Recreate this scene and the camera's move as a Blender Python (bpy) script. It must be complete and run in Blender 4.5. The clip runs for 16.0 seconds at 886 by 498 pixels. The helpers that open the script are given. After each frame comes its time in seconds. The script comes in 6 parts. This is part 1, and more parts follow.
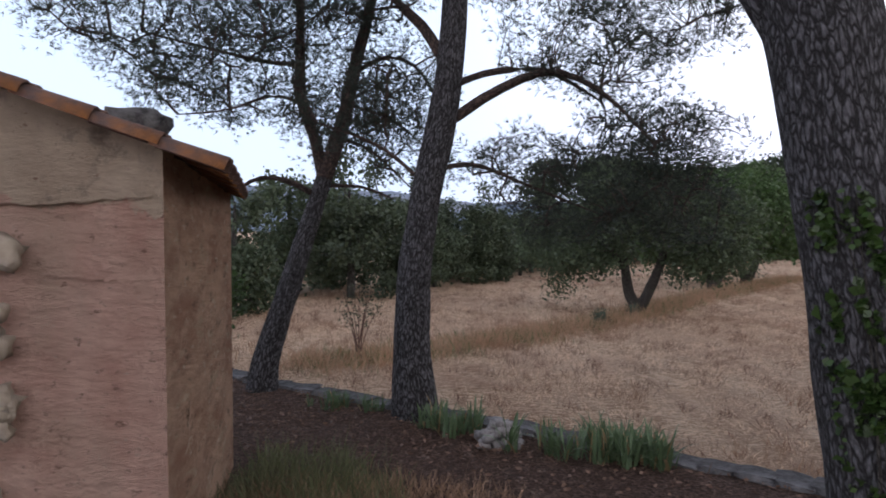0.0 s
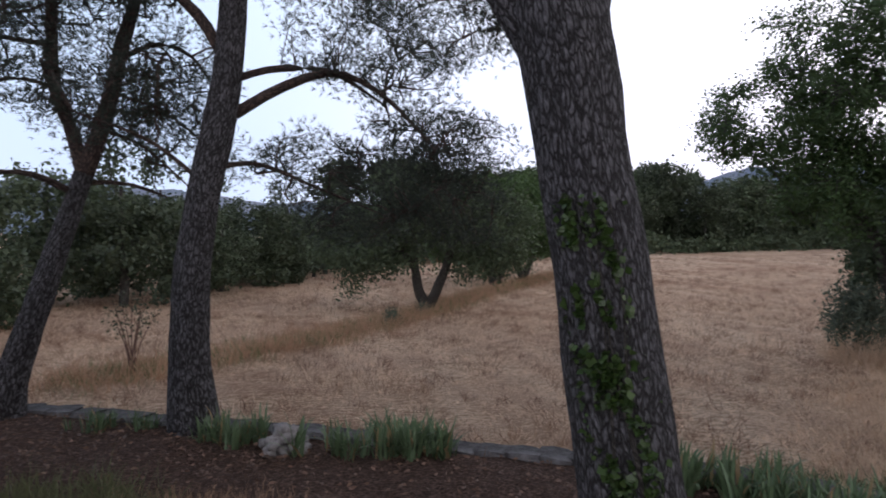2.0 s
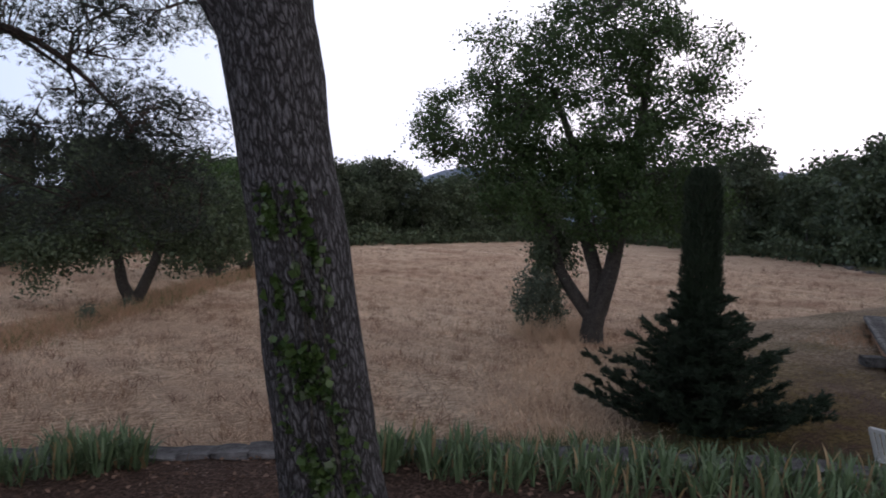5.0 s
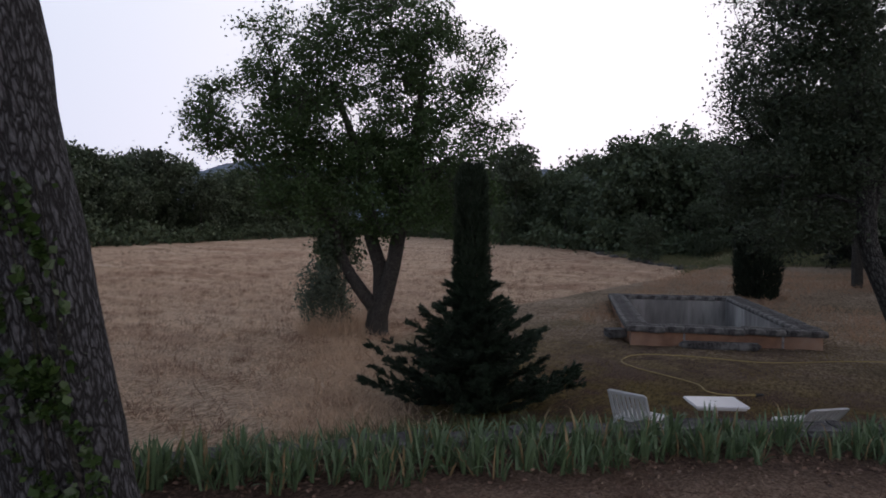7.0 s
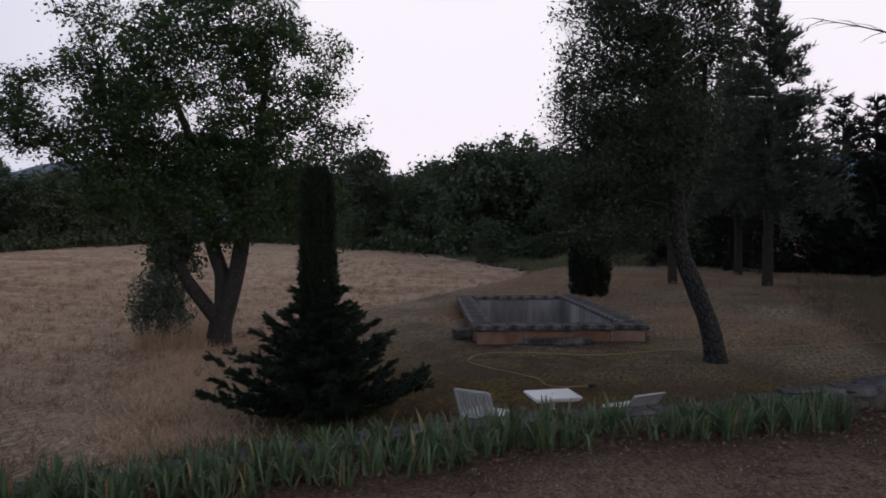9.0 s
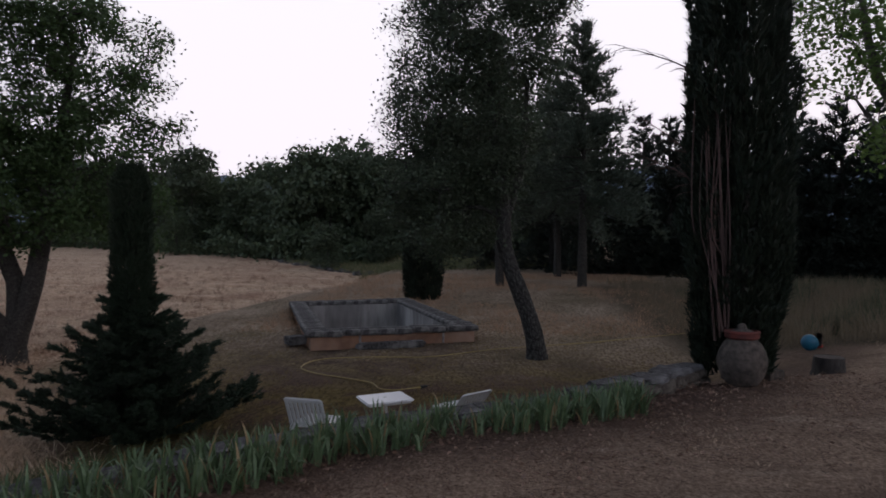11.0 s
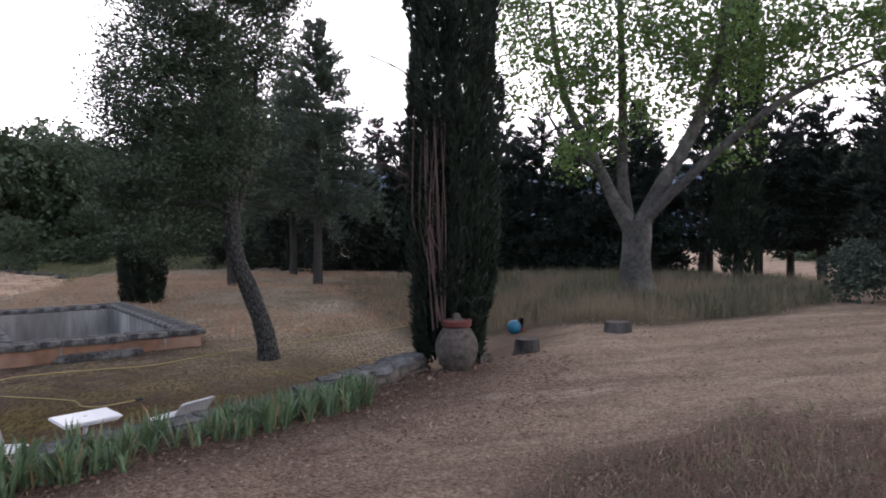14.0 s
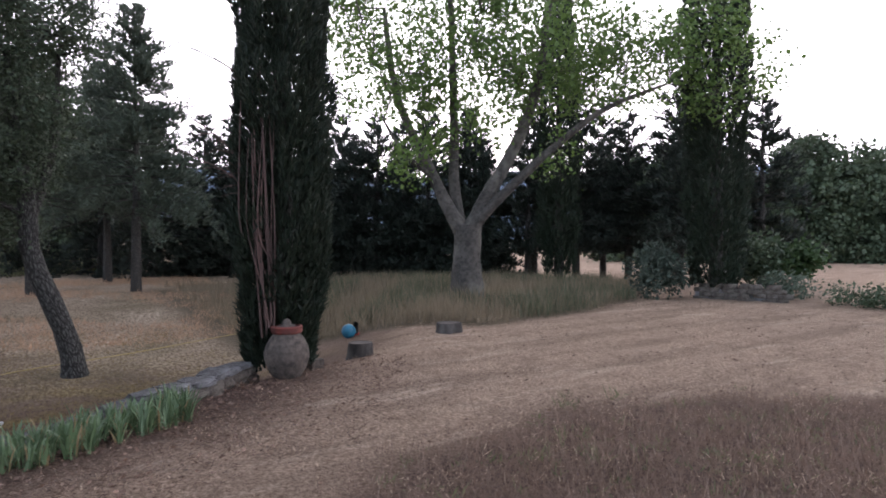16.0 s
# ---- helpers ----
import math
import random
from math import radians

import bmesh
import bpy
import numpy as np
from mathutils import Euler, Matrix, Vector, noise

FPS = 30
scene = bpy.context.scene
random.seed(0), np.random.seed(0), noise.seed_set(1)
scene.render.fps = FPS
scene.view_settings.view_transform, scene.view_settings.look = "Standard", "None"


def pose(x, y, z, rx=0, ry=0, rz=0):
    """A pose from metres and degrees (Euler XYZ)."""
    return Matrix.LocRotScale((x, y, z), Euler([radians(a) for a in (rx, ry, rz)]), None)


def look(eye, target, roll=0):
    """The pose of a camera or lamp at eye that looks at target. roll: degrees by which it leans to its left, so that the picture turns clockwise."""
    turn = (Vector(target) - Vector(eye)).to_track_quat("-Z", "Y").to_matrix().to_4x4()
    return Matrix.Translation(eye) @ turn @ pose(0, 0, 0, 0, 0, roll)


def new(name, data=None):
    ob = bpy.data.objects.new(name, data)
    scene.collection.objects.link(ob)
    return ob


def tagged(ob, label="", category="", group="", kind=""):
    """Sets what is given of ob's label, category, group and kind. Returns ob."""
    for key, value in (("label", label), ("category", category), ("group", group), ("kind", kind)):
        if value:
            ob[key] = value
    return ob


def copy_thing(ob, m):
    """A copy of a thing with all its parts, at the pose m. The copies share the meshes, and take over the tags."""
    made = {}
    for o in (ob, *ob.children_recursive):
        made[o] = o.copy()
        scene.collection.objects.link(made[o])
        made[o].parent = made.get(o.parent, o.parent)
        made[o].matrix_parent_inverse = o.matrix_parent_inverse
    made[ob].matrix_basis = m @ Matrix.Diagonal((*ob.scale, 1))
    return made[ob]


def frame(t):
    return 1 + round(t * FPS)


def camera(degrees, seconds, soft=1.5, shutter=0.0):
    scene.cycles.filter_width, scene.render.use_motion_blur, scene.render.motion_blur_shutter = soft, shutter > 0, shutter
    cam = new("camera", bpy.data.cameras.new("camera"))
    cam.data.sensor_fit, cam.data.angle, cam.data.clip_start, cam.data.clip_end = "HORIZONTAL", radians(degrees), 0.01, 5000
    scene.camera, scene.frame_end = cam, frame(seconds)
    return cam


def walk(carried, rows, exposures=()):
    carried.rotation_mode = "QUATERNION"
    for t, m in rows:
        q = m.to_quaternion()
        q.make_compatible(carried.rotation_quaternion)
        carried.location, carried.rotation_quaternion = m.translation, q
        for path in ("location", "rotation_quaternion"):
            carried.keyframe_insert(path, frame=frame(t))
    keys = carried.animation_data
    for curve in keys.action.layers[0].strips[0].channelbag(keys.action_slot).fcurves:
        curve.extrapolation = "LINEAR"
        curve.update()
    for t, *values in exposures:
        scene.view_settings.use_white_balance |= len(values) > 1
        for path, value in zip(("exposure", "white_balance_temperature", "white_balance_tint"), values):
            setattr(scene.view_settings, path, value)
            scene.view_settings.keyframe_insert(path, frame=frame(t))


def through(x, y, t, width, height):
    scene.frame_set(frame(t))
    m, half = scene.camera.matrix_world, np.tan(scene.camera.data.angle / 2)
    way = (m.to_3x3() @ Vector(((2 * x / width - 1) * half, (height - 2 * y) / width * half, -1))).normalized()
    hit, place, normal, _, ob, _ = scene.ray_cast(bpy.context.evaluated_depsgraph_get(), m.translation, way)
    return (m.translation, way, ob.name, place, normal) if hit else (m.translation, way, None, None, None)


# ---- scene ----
cam = camera(68.7, 16.0, soft=1.7, shutter=0.3)
PATH = [
    (0, (0.424, 0.41, 2.307), (0.329, 2.407, 2.26), 0.9),
    (0.5, (0.455, 0.419, 2.306), (0.5, 2.418, 2.266), 1.1),
    (1, (0.481, 0.418, 2.304), (0.673, 2.408, 2.259), 1.0),
    (1.5, (0.507, 0.409, 2.305), (0.855, 2.378, 2.267), 0.8),
    (2, (0.532, 0.39, 2.311), (1.057, 2.32, 2.275), 0.6),
    (2.5, (0.558, 0.375, 2.31), (1.247, 2.252, 2.267), 0.9),
    (3, (0.572, 0.365, 2.315), (1.382, 2.193, 2.279), 1.1),
    (3.2, (0.584, 0.368, 2.315), (1.448, 2.171, 2.287), 1.1),
    (5.3, (0.709, 0.351, 2.308), (2.048, 1.836, 2.253), 0.9),
    (5.5, (0.724, 0.343, 2.308), (2.121, 1.773, 2.25), 0.4),
    (6, (0.757, 0.303, 2.299), (2.287, 1.589, 2.221), -0.3),
    (6.5, (0.78, 0.278, 2.296), (2.41, 1.435, 2.222), 0.3),
    (7, (0.79, 0.256, 2.298), (2.476, 1.33, 2.241), 0.2),
    (7.5, (0.799, 0.247, 2.299), (2.539, 1.233, 2.248), 0.1),
    (8, (0.813, 0.237, 2.299), (2.599, 1.135, 2.255), 0.3),
    (8.5, (0.841, 0.224, 2.289), (2.68, 1.009, 2.245), 0.1),
    (9, (0.853, 0.209, 2.284), (2.739, 0.875, 2.242), -0.3),
    (9.2, (0.854, 0.205, 2.286), (2.758, 0.819, 2.247), -0.4),
    (11.3, (0.894, 0.141, 2.289), (2.89, 0.246, 2.253), -0.1),
    (11.5, (0.904, 0.122, 2.29), (2.902, 0.18, 2.25), -0.1),
    (12, (0.927, 0.096, 2.288), (2.926, 0.034, 2.252), -0.1),
    (12.5, (0.939, 0.073, 2.286), (2.929, -0.123, 2.256), 0.1),
    (13, (0.937, 0.045, 2.284), (2.909, -0.288, 2.246), -0.2),
    (13.5, (0.934, 0.024, 2.279), (2.877, -0.448, 2.232), -0.4),
    (14, (0.915, 0.0, 2.279), (2.819, -0.609, 2.238), -0.2),
    (14.5, (0.91, -0.026, 2.283), (2.767, -0.767, 2.25), -0.1),
    (15, (0.912, -0.052, 2.278), (2.718, -0.912, 2.254), 0.1),
    (15.5, (0.895, -0.067, 2.281), (2.644, -1.038, 2.248), 0.1),
    (16, (0.9, -0.087, 2.28), (2.596, -1.146, 2.248), -0.2),
]
EXPOSURES = [(0, 0.32), (1.5, 0.15), (3, 0.03), (5.5, -0.2), (7, -0.5), (9, -0.75), (11.5, -0.6), (12.5, -0.2), (13.5, 0.5), (14.5, 0.92), (16, 1.05)]
walk(cam, [(t, look(eye, target, roll)) for t, eye, target, roll in PATH], EXPOSURES)

# ---- world, sun ----
world = bpy.data.worlds.new("dusk_sky")
scene.world = world
world.use_nodes = True
wn, wl = world.node_tree.nodes, world.node_tree.links
wn.clear()
sky = wn.new("ShaderNodeTexSky")
sky.sky_type = "NISHITA"
sky.sun_disc = False
sky.sun_elevation = radians(2.0)
sky.sun_rotation = radians(125)
sky.air_density, sky.dust_density, sky.ozone_density = 1.0, 1.2, 2.0
# dusk: the sky is pale and bright low down, darker blue overhead
where_ = wn.new("ShaderNodeTexCoord")
split = wn.new("ShaderNodeSeparateXYZ")
ramp = wn.new("ShaderNodeValToRGB")
wl.new(where_.outputs["Generated"], split.inputs[0])
wl.new(split.outputs[2], ramp.inputs[0])
el = ramp.color_ramp.elements
el[0].position, el[0].color = 0.0, (1.0, 0.945, 1.02, 1)
el[1].position, el[1].color = 1.0, (0.24, 0.26, 0.31, 1)
mid = el.new(0.38)
mid.color = (0.99, 0.98, 1.03, 1)
mid = el.new(0.6)
mid.color = (0.43, 0.44, 0.5, 1)
# paler and brighter towards the afterglow, bluer to the other side
turn_ = wn.new("ShaderNodeMapRange")
turn_.inputs[1].default_value, turn_.inputs[2].default_value = -0.85, 0.1
towards = wn.new("ShaderNodeVectorMath")
towards.operation = "DOT_PRODUCT"
towards.inputs[1].default_value = (0.6, -0.8, 0)
wl.new(where_.outputs["Generated"], towards.inputs[0])
wl.new(towards.outputs["Value"], turn_.inputs[0])
tone = wn.new("ShaderNodeMix")
tone.data_type = "RGBA"
tone.inputs[6].default_value, tone.inputs[7].default_value = (7.9, 9.8, 12.2, 1), (17.8, 17.2, 17.8, 1)
wl.new(turn_.outputs[0], tone.inputs[0])
lift = wn.new("ShaderNodeMixRGB")
lift.blend_type = "MULTIPLY"
lift.inputs[0].default_value = 1.0
wl.new(tone.outputs[2], lift.inputs[2])
wl.new(ramp.outputs[0], lift.inputs[1])
haze = wn.new("ShaderNodeMix")
haze.data_type = "RGBA"
haze.inputs[0].default_value = 0.9
bg = wn.new("ShaderNodeBackground")
bg.inputs[1].default_value = 0.1
wout = wn.new("ShaderNodeOutputWorld")
wl.new(sky.outputs[0], haze.inputs[6])
wl.new(lift.outputs[0], haze.inputs[7])
wl.new(haze.outputs[2], bg.inputs[0])
wl.new(bg.outputs[0], wout.inputs[0])
sun = new("evening_glow", bpy.data.lights.new("evening_glow", "SUN"))
sun.data.energy, sun.data.angle, sun.data.color = 0.5, radians(35), (1.0, 0.86, 0.74)
sun.matrix_world = look((0, 0, 0), (-0.8, 0.56, -0.3))

# ---- materials ----
def nodes_of(name):
    m = bpy.data.materials.new(name)
    m.use_nodes = True
    nt = m.node_tree
    return m, nt, nt.nodes["Principled BSDF"]


def mixed(nt, fac, a, b):
    n = nt.nodes.new("ShaderNodeMix")
    n.data_type = "RGBA"
    for sock, v in ((n.inputs[0], fac), (n.inputs[6], a), (n.inputs[7], b)):
        if isinstance(v, bpy.types.NodeSocket):
            nt.links.new(v, sock)
        elif isinstance(v, (int, float)):
            sock.default_value = v
        else:
            sock.default_value = (*v, 1)
    return n.outputs[2]


def coords(nt, scale=(1, 1, 1), turn=0.0):
    c, mp = nt.nodes.new("ShaderNodeTexCoord"), nt.nodes.new("ShaderNodeMapping")
    mp.inputs["Scale"].default_value = scale
    mp.inputs["Rotation"].default_value = (0, 0, radians(turn))
    nt.links.new(c.outputs["Object"], mp.inputs[0])
    return mp.outputs[0]


def noised(nt, vec, scale, detail=4.0, rough=0.6, lo=0.35, hi=0.65):
    n, r = nt.nodes.new("ShaderNodeTexNoise"), nt.nodes.new("ShaderNodeMapRange")
    n.inputs["Scale"].default_value, n.inputs["Detail"].default_value, n.inputs["Roughness"].default_value = scale, detail, rough
    r.inputs[1].default_value, r.inputs[2].default_value = lo, hi
    nt.links.new(vec, n.inputs["Vector"])
    nt.links.new(n.outputs[0], r.inputs[0])
    return r.outputs[0]


def bumped(nt, bsdf, height, strength=0.5, dist=0.02):
    b = nt.nodes.new("ShaderNodeBump")
    b.inputs["Strength"].default_value, b.inputs["Distance"].default_value = strength, dist
    nt.links.new(height, b.inputs["Height"])
    nt.links.new(b.outputs[0], bsdf.inputs["Normal"])


def plain(name, a, b, scale=6.0, rough=0.85, bump=0.4, dist=0.01, c=None, stretch=(1, 1, 1)):
    """Two or three colours mixed by noise at two scales, with relief."""
    m, nt, bs = nodes_of(name)
    v = coords(nt, stretch)
    col = mixed(nt, noised(nt, v, scale), a, b)
    if c:
        col = mixed(nt, noised(nt, v, scale * 0.17, 5.0, 0.65, 0.48, 0.66), col, c)
    nt.links.new(col, bs.inputs["Base Color"])
    bs.inputs["Roughness"].default_value = rough
    bumped(nt, bs, noised(nt, v, scale * 4, 6.0, 0.7, 0.2, 0.8), bump, dist)
    return m


def leafy(name, a, b, through=0.25, rough=0.6):
    """Leaves that differ one from another and let some light through."""
    m, nt, bs = nodes_of(name)
    g = nt.nodes.new("ShaderNodeNewGeometry")
    oi = nt.nodes.new("ShaderNodeObjectInfo")
    v = coords(nt)
    col = mixed(nt, g.outputs["Random Per Island"], a, b)
    col = mixed(nt, noised(nt, v, 0.9, 2.0), col, tuple(0.5 * (p + q) * 1.25 for p, q in zip(a, b)))
    hs = nt.nodes.new("ShaderNodeHueSaturation")
    mr = nt.nodes.new("ShaderNodeMapRange")
    mr.inputs[3].default_value, mr.inputs[4].default_value = 0.8, 1.2
    nt.links.new(oi.outputs["Random"], mr.inputs[0])
    nt.links.new(mr.outputs[0], hs.inputs["Value"])
    nt.links.new(col, hs.inputs["Color"])
    nt.links.new(hs.outputs[0], bs.inputs["Base Color"])
    bs.inputs["Roughness"].default_value = rough
    tr, mx = nt.nodes.new("ShaderNodeBsdfTranslucent"), nt.nodes.new("ShaderNodeMixShader")
    nt.links.new(hs.outputs[0], tr.inputs[0])
    mx.inputs[0].default_value = through
    nt.links.new(bs.outputs[0], mx.inputs[1])
    nt.links.new(tr.outputs[0], mx.inputs[2])
    nt.links.new(mx.outputs[0], nt.nodes["Material Output"].inputs[0])
    return m


def barky(name, a, b, c, scale=9.0, deep=0.05):
    """Furrowed bark: long plates along the trunk with dark cracks, from the tube's own length and girth."""
    m, nt, bs = nodes_of(name)
    uv = nt.nodes.new("ShaderNodeUVMap")
    mp = nt.nodes.new("ShaderNodeMapping")
    mp.inputs["Scale"].default_value = (1, 0.42, 1)
    nt.links.new(uv.outputs[0], mp.inputs[0])
    wob = nt.nodes.new("ShaderNodeTexNoise")
    wob.inputs["Scale"].default_value = scale * 0.7
    nt.links.new(mp.outputs[0], wob.inputs["Vector"])
    add = nt.nodes.new("ShaderNodeMixRGB")
    add.blend_type = "ADD"
    add.inputs[0].default_value = 0.1
    nt.links.new(mp.outputs[0], add.inputs[1])
    nt.links.new(wob.outputs["Color"], add.inputs[2])
    vo = nt.nodes.new("ShaderNodeTexVoronoi")
    vo.feature = "DISTANCE_TO_EDGE"
    vo.inputs["Scale"].default_value = scale
    nt.links.new(add.outputs[0], vo.inputs["Vector"])
    mr = nt.nodes.new("ShaderNodeMapRange")
    mr.inputs[1].default_value, mr.inputs[2].default_value = 0.03, 0.24
    nt.links.new(vo.outputs[0], mr.inputs[0])
    col = mixed(nt, noised(nt, mp.outputs[0], scale * 2.2), a, b)
    col = mixed(nt, mr.outputs[0], c, col)
    nt.links.new(col, bs.inputs["Base Color"])
    bs.inputs["Roughness"].default_value = 0.95
    rough = mixed(nt, noised(nt, mp.outputs[0], scale * 1.4, 6.0, 0.7, 0.3, 0.7), (0, 0, 0), (1, 1, 1))
    both = mixed(nt, 0.45, mr.outputs[0], rough)
    bumped(nt, bs, both, 1.0, deep)
    return m


M = {}
M["pine_bark"] = barky("pine_bark", (0.2, 0.2, 0.22), (0.06, 0.06, 0.067), (0.014, 0.013, 0.014), 21.0, 0.05)
M["pine_bark_red"] = barky("pine_bark_red", (0.13, 0.085, 0.07), (0.075, 0.055, 0.05), (0.025, 0.018, 0.016), 26.0, 0.02)
M["oak_bark"] = barky("oak_bark", (0.11, 0.1, 0.09), (0.06, 0.055, 0.05), (0.02, 0.018, 0.016), 28.0, 0.02)
M["plane_bark"] = plain("plane_bark", (0.095, 0.086, 0.076), (0.036, 0.033, 0.03), 9.0, 0.9, 0.9, 0.03, (0.15, 0.14, 0.12))
M["dead_wood"] = plain("dead_wood", (0.11, 0.066, 0.058), (0.04, 0.026, 0.023), 5.0, 0.9, 0.5, 0.01, None, (1, 1, 0.1))
M["dark_bark"] = barky("dark_bark", (0.115, 0.113, 0.106), (0.018, 0.017, 0.016), (0.012, 0.011, 0.01), 14.0, 0.03)
M["needle"] = leafy("needle", (0.016, 0.026, 0.02), (0.036, 0.05, 0.036), 0.15)
M["oak_leaf"] = leafy("oak_leaf", (0.028, 0.055, 0.018), (0.06, 0.11, 0.03), 0.3)
M["holm_leaf"] = leafy("holm_leaf", (0.024, 0.037, 0.02), (0.05, 0.07, 0.034), 0.2)
M["soft_leaf"] = leafy("soft_leaf", (0.024, 0.037, 0.021), (0.056, 0.078, 0.042), 0.2)
M["wood_leaf"] = leafy("wood_leaf", (0.032, 0.052, 0.027), (0.07, 0.097, 0.05), 0.2)
M["bush_leaf"] = leafy("bush_leaf", (0.025, 0.042, 0.03), (0.075, 0.1, 0.075), 0.2)
M["grey_leaf"] = leafy("grey_leaf", (0.06, 0.085, 0.06), (0.12, 0.15, 0.105), 0.2)
M["cypress_leaf"] = leafy("cypress_leaf", (0.007, 0.015, 0.008), (0.018, 0.031, 0.015), 0.1)
M["young_cypress_leaf"] = leafy("young_cypress_leaf", (0.01, 0.022, 0.012), (0.024, 0.042, 0.022), 0.12)
M["fir_leaf"] = leafy("fir_leaf", (0.01, 0.017, 0.012), (0.025, 0.036, 0.025), 0.1)
M["plane_leaf"] = leafy("plane_leaf", (0.06, 0.115, 0.03), (0.16, 0.24, 0.065), 0.4)
M["ivy_leaf"] = leafy("ivy_leaf", (0.02, 0.045, 0.012), (0.06, 0.11, 0.025), 0.2, 0.4)
M["iris_leaf"] = leafy("iris_leaf", (0.018, 0.045, 0.02), (0.17, 0.245, 0.125), 0.2, 0.5)
M["dry_blade"] = leafy("dry_blade", (0.4, 0.275, 0.185), (0.82, 0.65, 0.48), 0.3)
M["red_blade"] = leafy("red_blade", (0.24, 0.14, 0.085), (0.48, 0.32, 0.21), 0.3)
M["tuft_blade"] = leafy("tuft_blade", (0.12, 0.066, 0.042), (0.32, 0.195, 0.135), 0.2)
M["meadow_blade"] = leafy("meadow_blade", (0.105, 0.084, 0.055), (0.24, 0.19, 0.125), 0.25)
M["weed_blade"] = leafy("weed_blade", (0.04, 0.06, 0.025), (0.12, 0.145, 0.06), 0.25)
M["bank_blade"] = leafy("bank_blade", (0.3, 0.21, 0.14), (0.64, 0.49, 0.355), 0.25)
M["meadow_green"] = leafy("meadow_green", (0.045, 0.058, 0.032), (0.12, 0.13, 0.07), 0.25)
M["rough_blade"] = leafy("rough_blade", (0.11, 0.066, 0.048), (0.33, 0.235, 0.18), 0.25)
M["green_blade"] = leafy("green_blade", (0.09, 0.11, 0.05), (0.2, 0.2, 0.1), 0.3)
M["litter_leaf"] = leafy("litter_leaf", (0.06, 0.034, 0.025), (0.24, 0.145, 0.1), 0.05)
M["lawn_pine_leaf"] = leafy("lawn_pine_leaf", (0.045, 0.062, 0.046), (0.09, 0.115, 0.08), 0.15)
M["red_stem"] = plain("red_stem", (0.16, 0.09, 0.07), (0.1, 0.06, 0.05), 12.0, 0.9, 0.2, 0.005)

# ---- building blocks ----
EYE_AT = Vector((0.75, 0.2, 2.3))


def ss(v):
    v = np.clip(v, 0, 1)
    return v * v * (3 - 2 * v)


def mesh_of(name, verts, faces, mat, uvs=None, smooth=False):
    """A mesh from arrays: verts n x 3 and faces m x k, all of one corner count."""
    verts, faces = np.asarray(verts, np.float32), np.asarray(faces, np.int32)
    me = bpy.data.meshes.new(name)
    n, k = faces.shape
    me.vertices.add(len(verts))
    me.vertices.foreach_set("co", verts.ravel())
    me.loops.add(n * k)
    me.loops.foreach_set("vertex_index", faces.ravel())
    me.polygons.add(n)
    me.polygons.foreach_set("loop_start", np.arange(0, n * k, k, dtype=np.int32))
    if smooth:
        me.polygons.foreach_set("use_smooth", np.ones(n, bool))
    me.update(calc_edges=True)
    if uvs is not None:
        layer = me.uv_layers.new(name="UVMap")
        layer.data.foreach_set("uv", np.asarray(uvs, np.float32)[faces.ravel()].ravel())
    if mat:
        me.materials.append(mat)
    return me


def thing(name, m, label, category, group="", kind=""):
    """An Empty at a thing's base, for its parts."""
    ob = new(name)
    ob.empty_display_size = 0.1
    ob.matrix_world = m
    return tagged(ob, label, category, group, kind)


def put(name, me, parent=None, label="", m=None):
    ob = new(name, me)
    if m is not None:
        ob.matrix_basis = m
    if parent is not None:
        ob.parent = parent
    return tagged(ob, label) if label else ob


def bm_mesh(name, bm, mat, smooth=False):
    me = bpy.data.meshes.new(name)
    bm.normal_update()
    bm.to_mesh(me)
    bm.free()
    if smooth:
        me.polygons.foreach_set("use_smooth", np.ones(len(me.polygons), bool))
    if mat:
        me.materials.append(mat)
    return me


def part(name, bm, mat, parent=None, label="", m=None, smooth=False):
    return put(name, bm_mesh(name, bm, mat, smooth), parent, label, m)


def box_bm(sx, sy, sz, at=(0, 0, 0), bevel=0.0, segs=1):
    """A box whose base centre is at the given place, with bevelled edges."""
    bm = bmesh.new()
    bmesh.ops.create_cube(bm, size=1, matrix=Matrix.Translation((at[0], at[1], at[2] + sz / 2)) @ Matrix.Diagonal((sx, sy, sz, 1)))
    if bevel:
        bmesh.ops.bevel(bm, geom=bm.edges[:], offset=bevel, segments=segs, affect="EDGES")
    return bm


def stone_bm(sx, sy, sz, seed, rough=0.12, cuts=1):
    """A rough block: a box with rounded, uneven faces; base centre at the origin."""
    bm = bmesh.new()
    bmesh.ops.create_cube(bm, size=1)
    bmesh.ops.subdivide_edges(bm, edges=bm.edges[:], cuts=cuts, use_grid_fill=True)
    for v in bm.verts:
        r = v.co.length
        v.co = v.co.lerp(v.co.normalized() * 0.62, 0.3)
        v.co += rough * noise.noise_vector(v.co * 1.7 + Vector((seed * 3.1, seed * 1.7, seed)))
        v.co = Vector((v.co.x * sx, v.co.y * sy, (v.co.z + 0.45) * sz))
    return bm


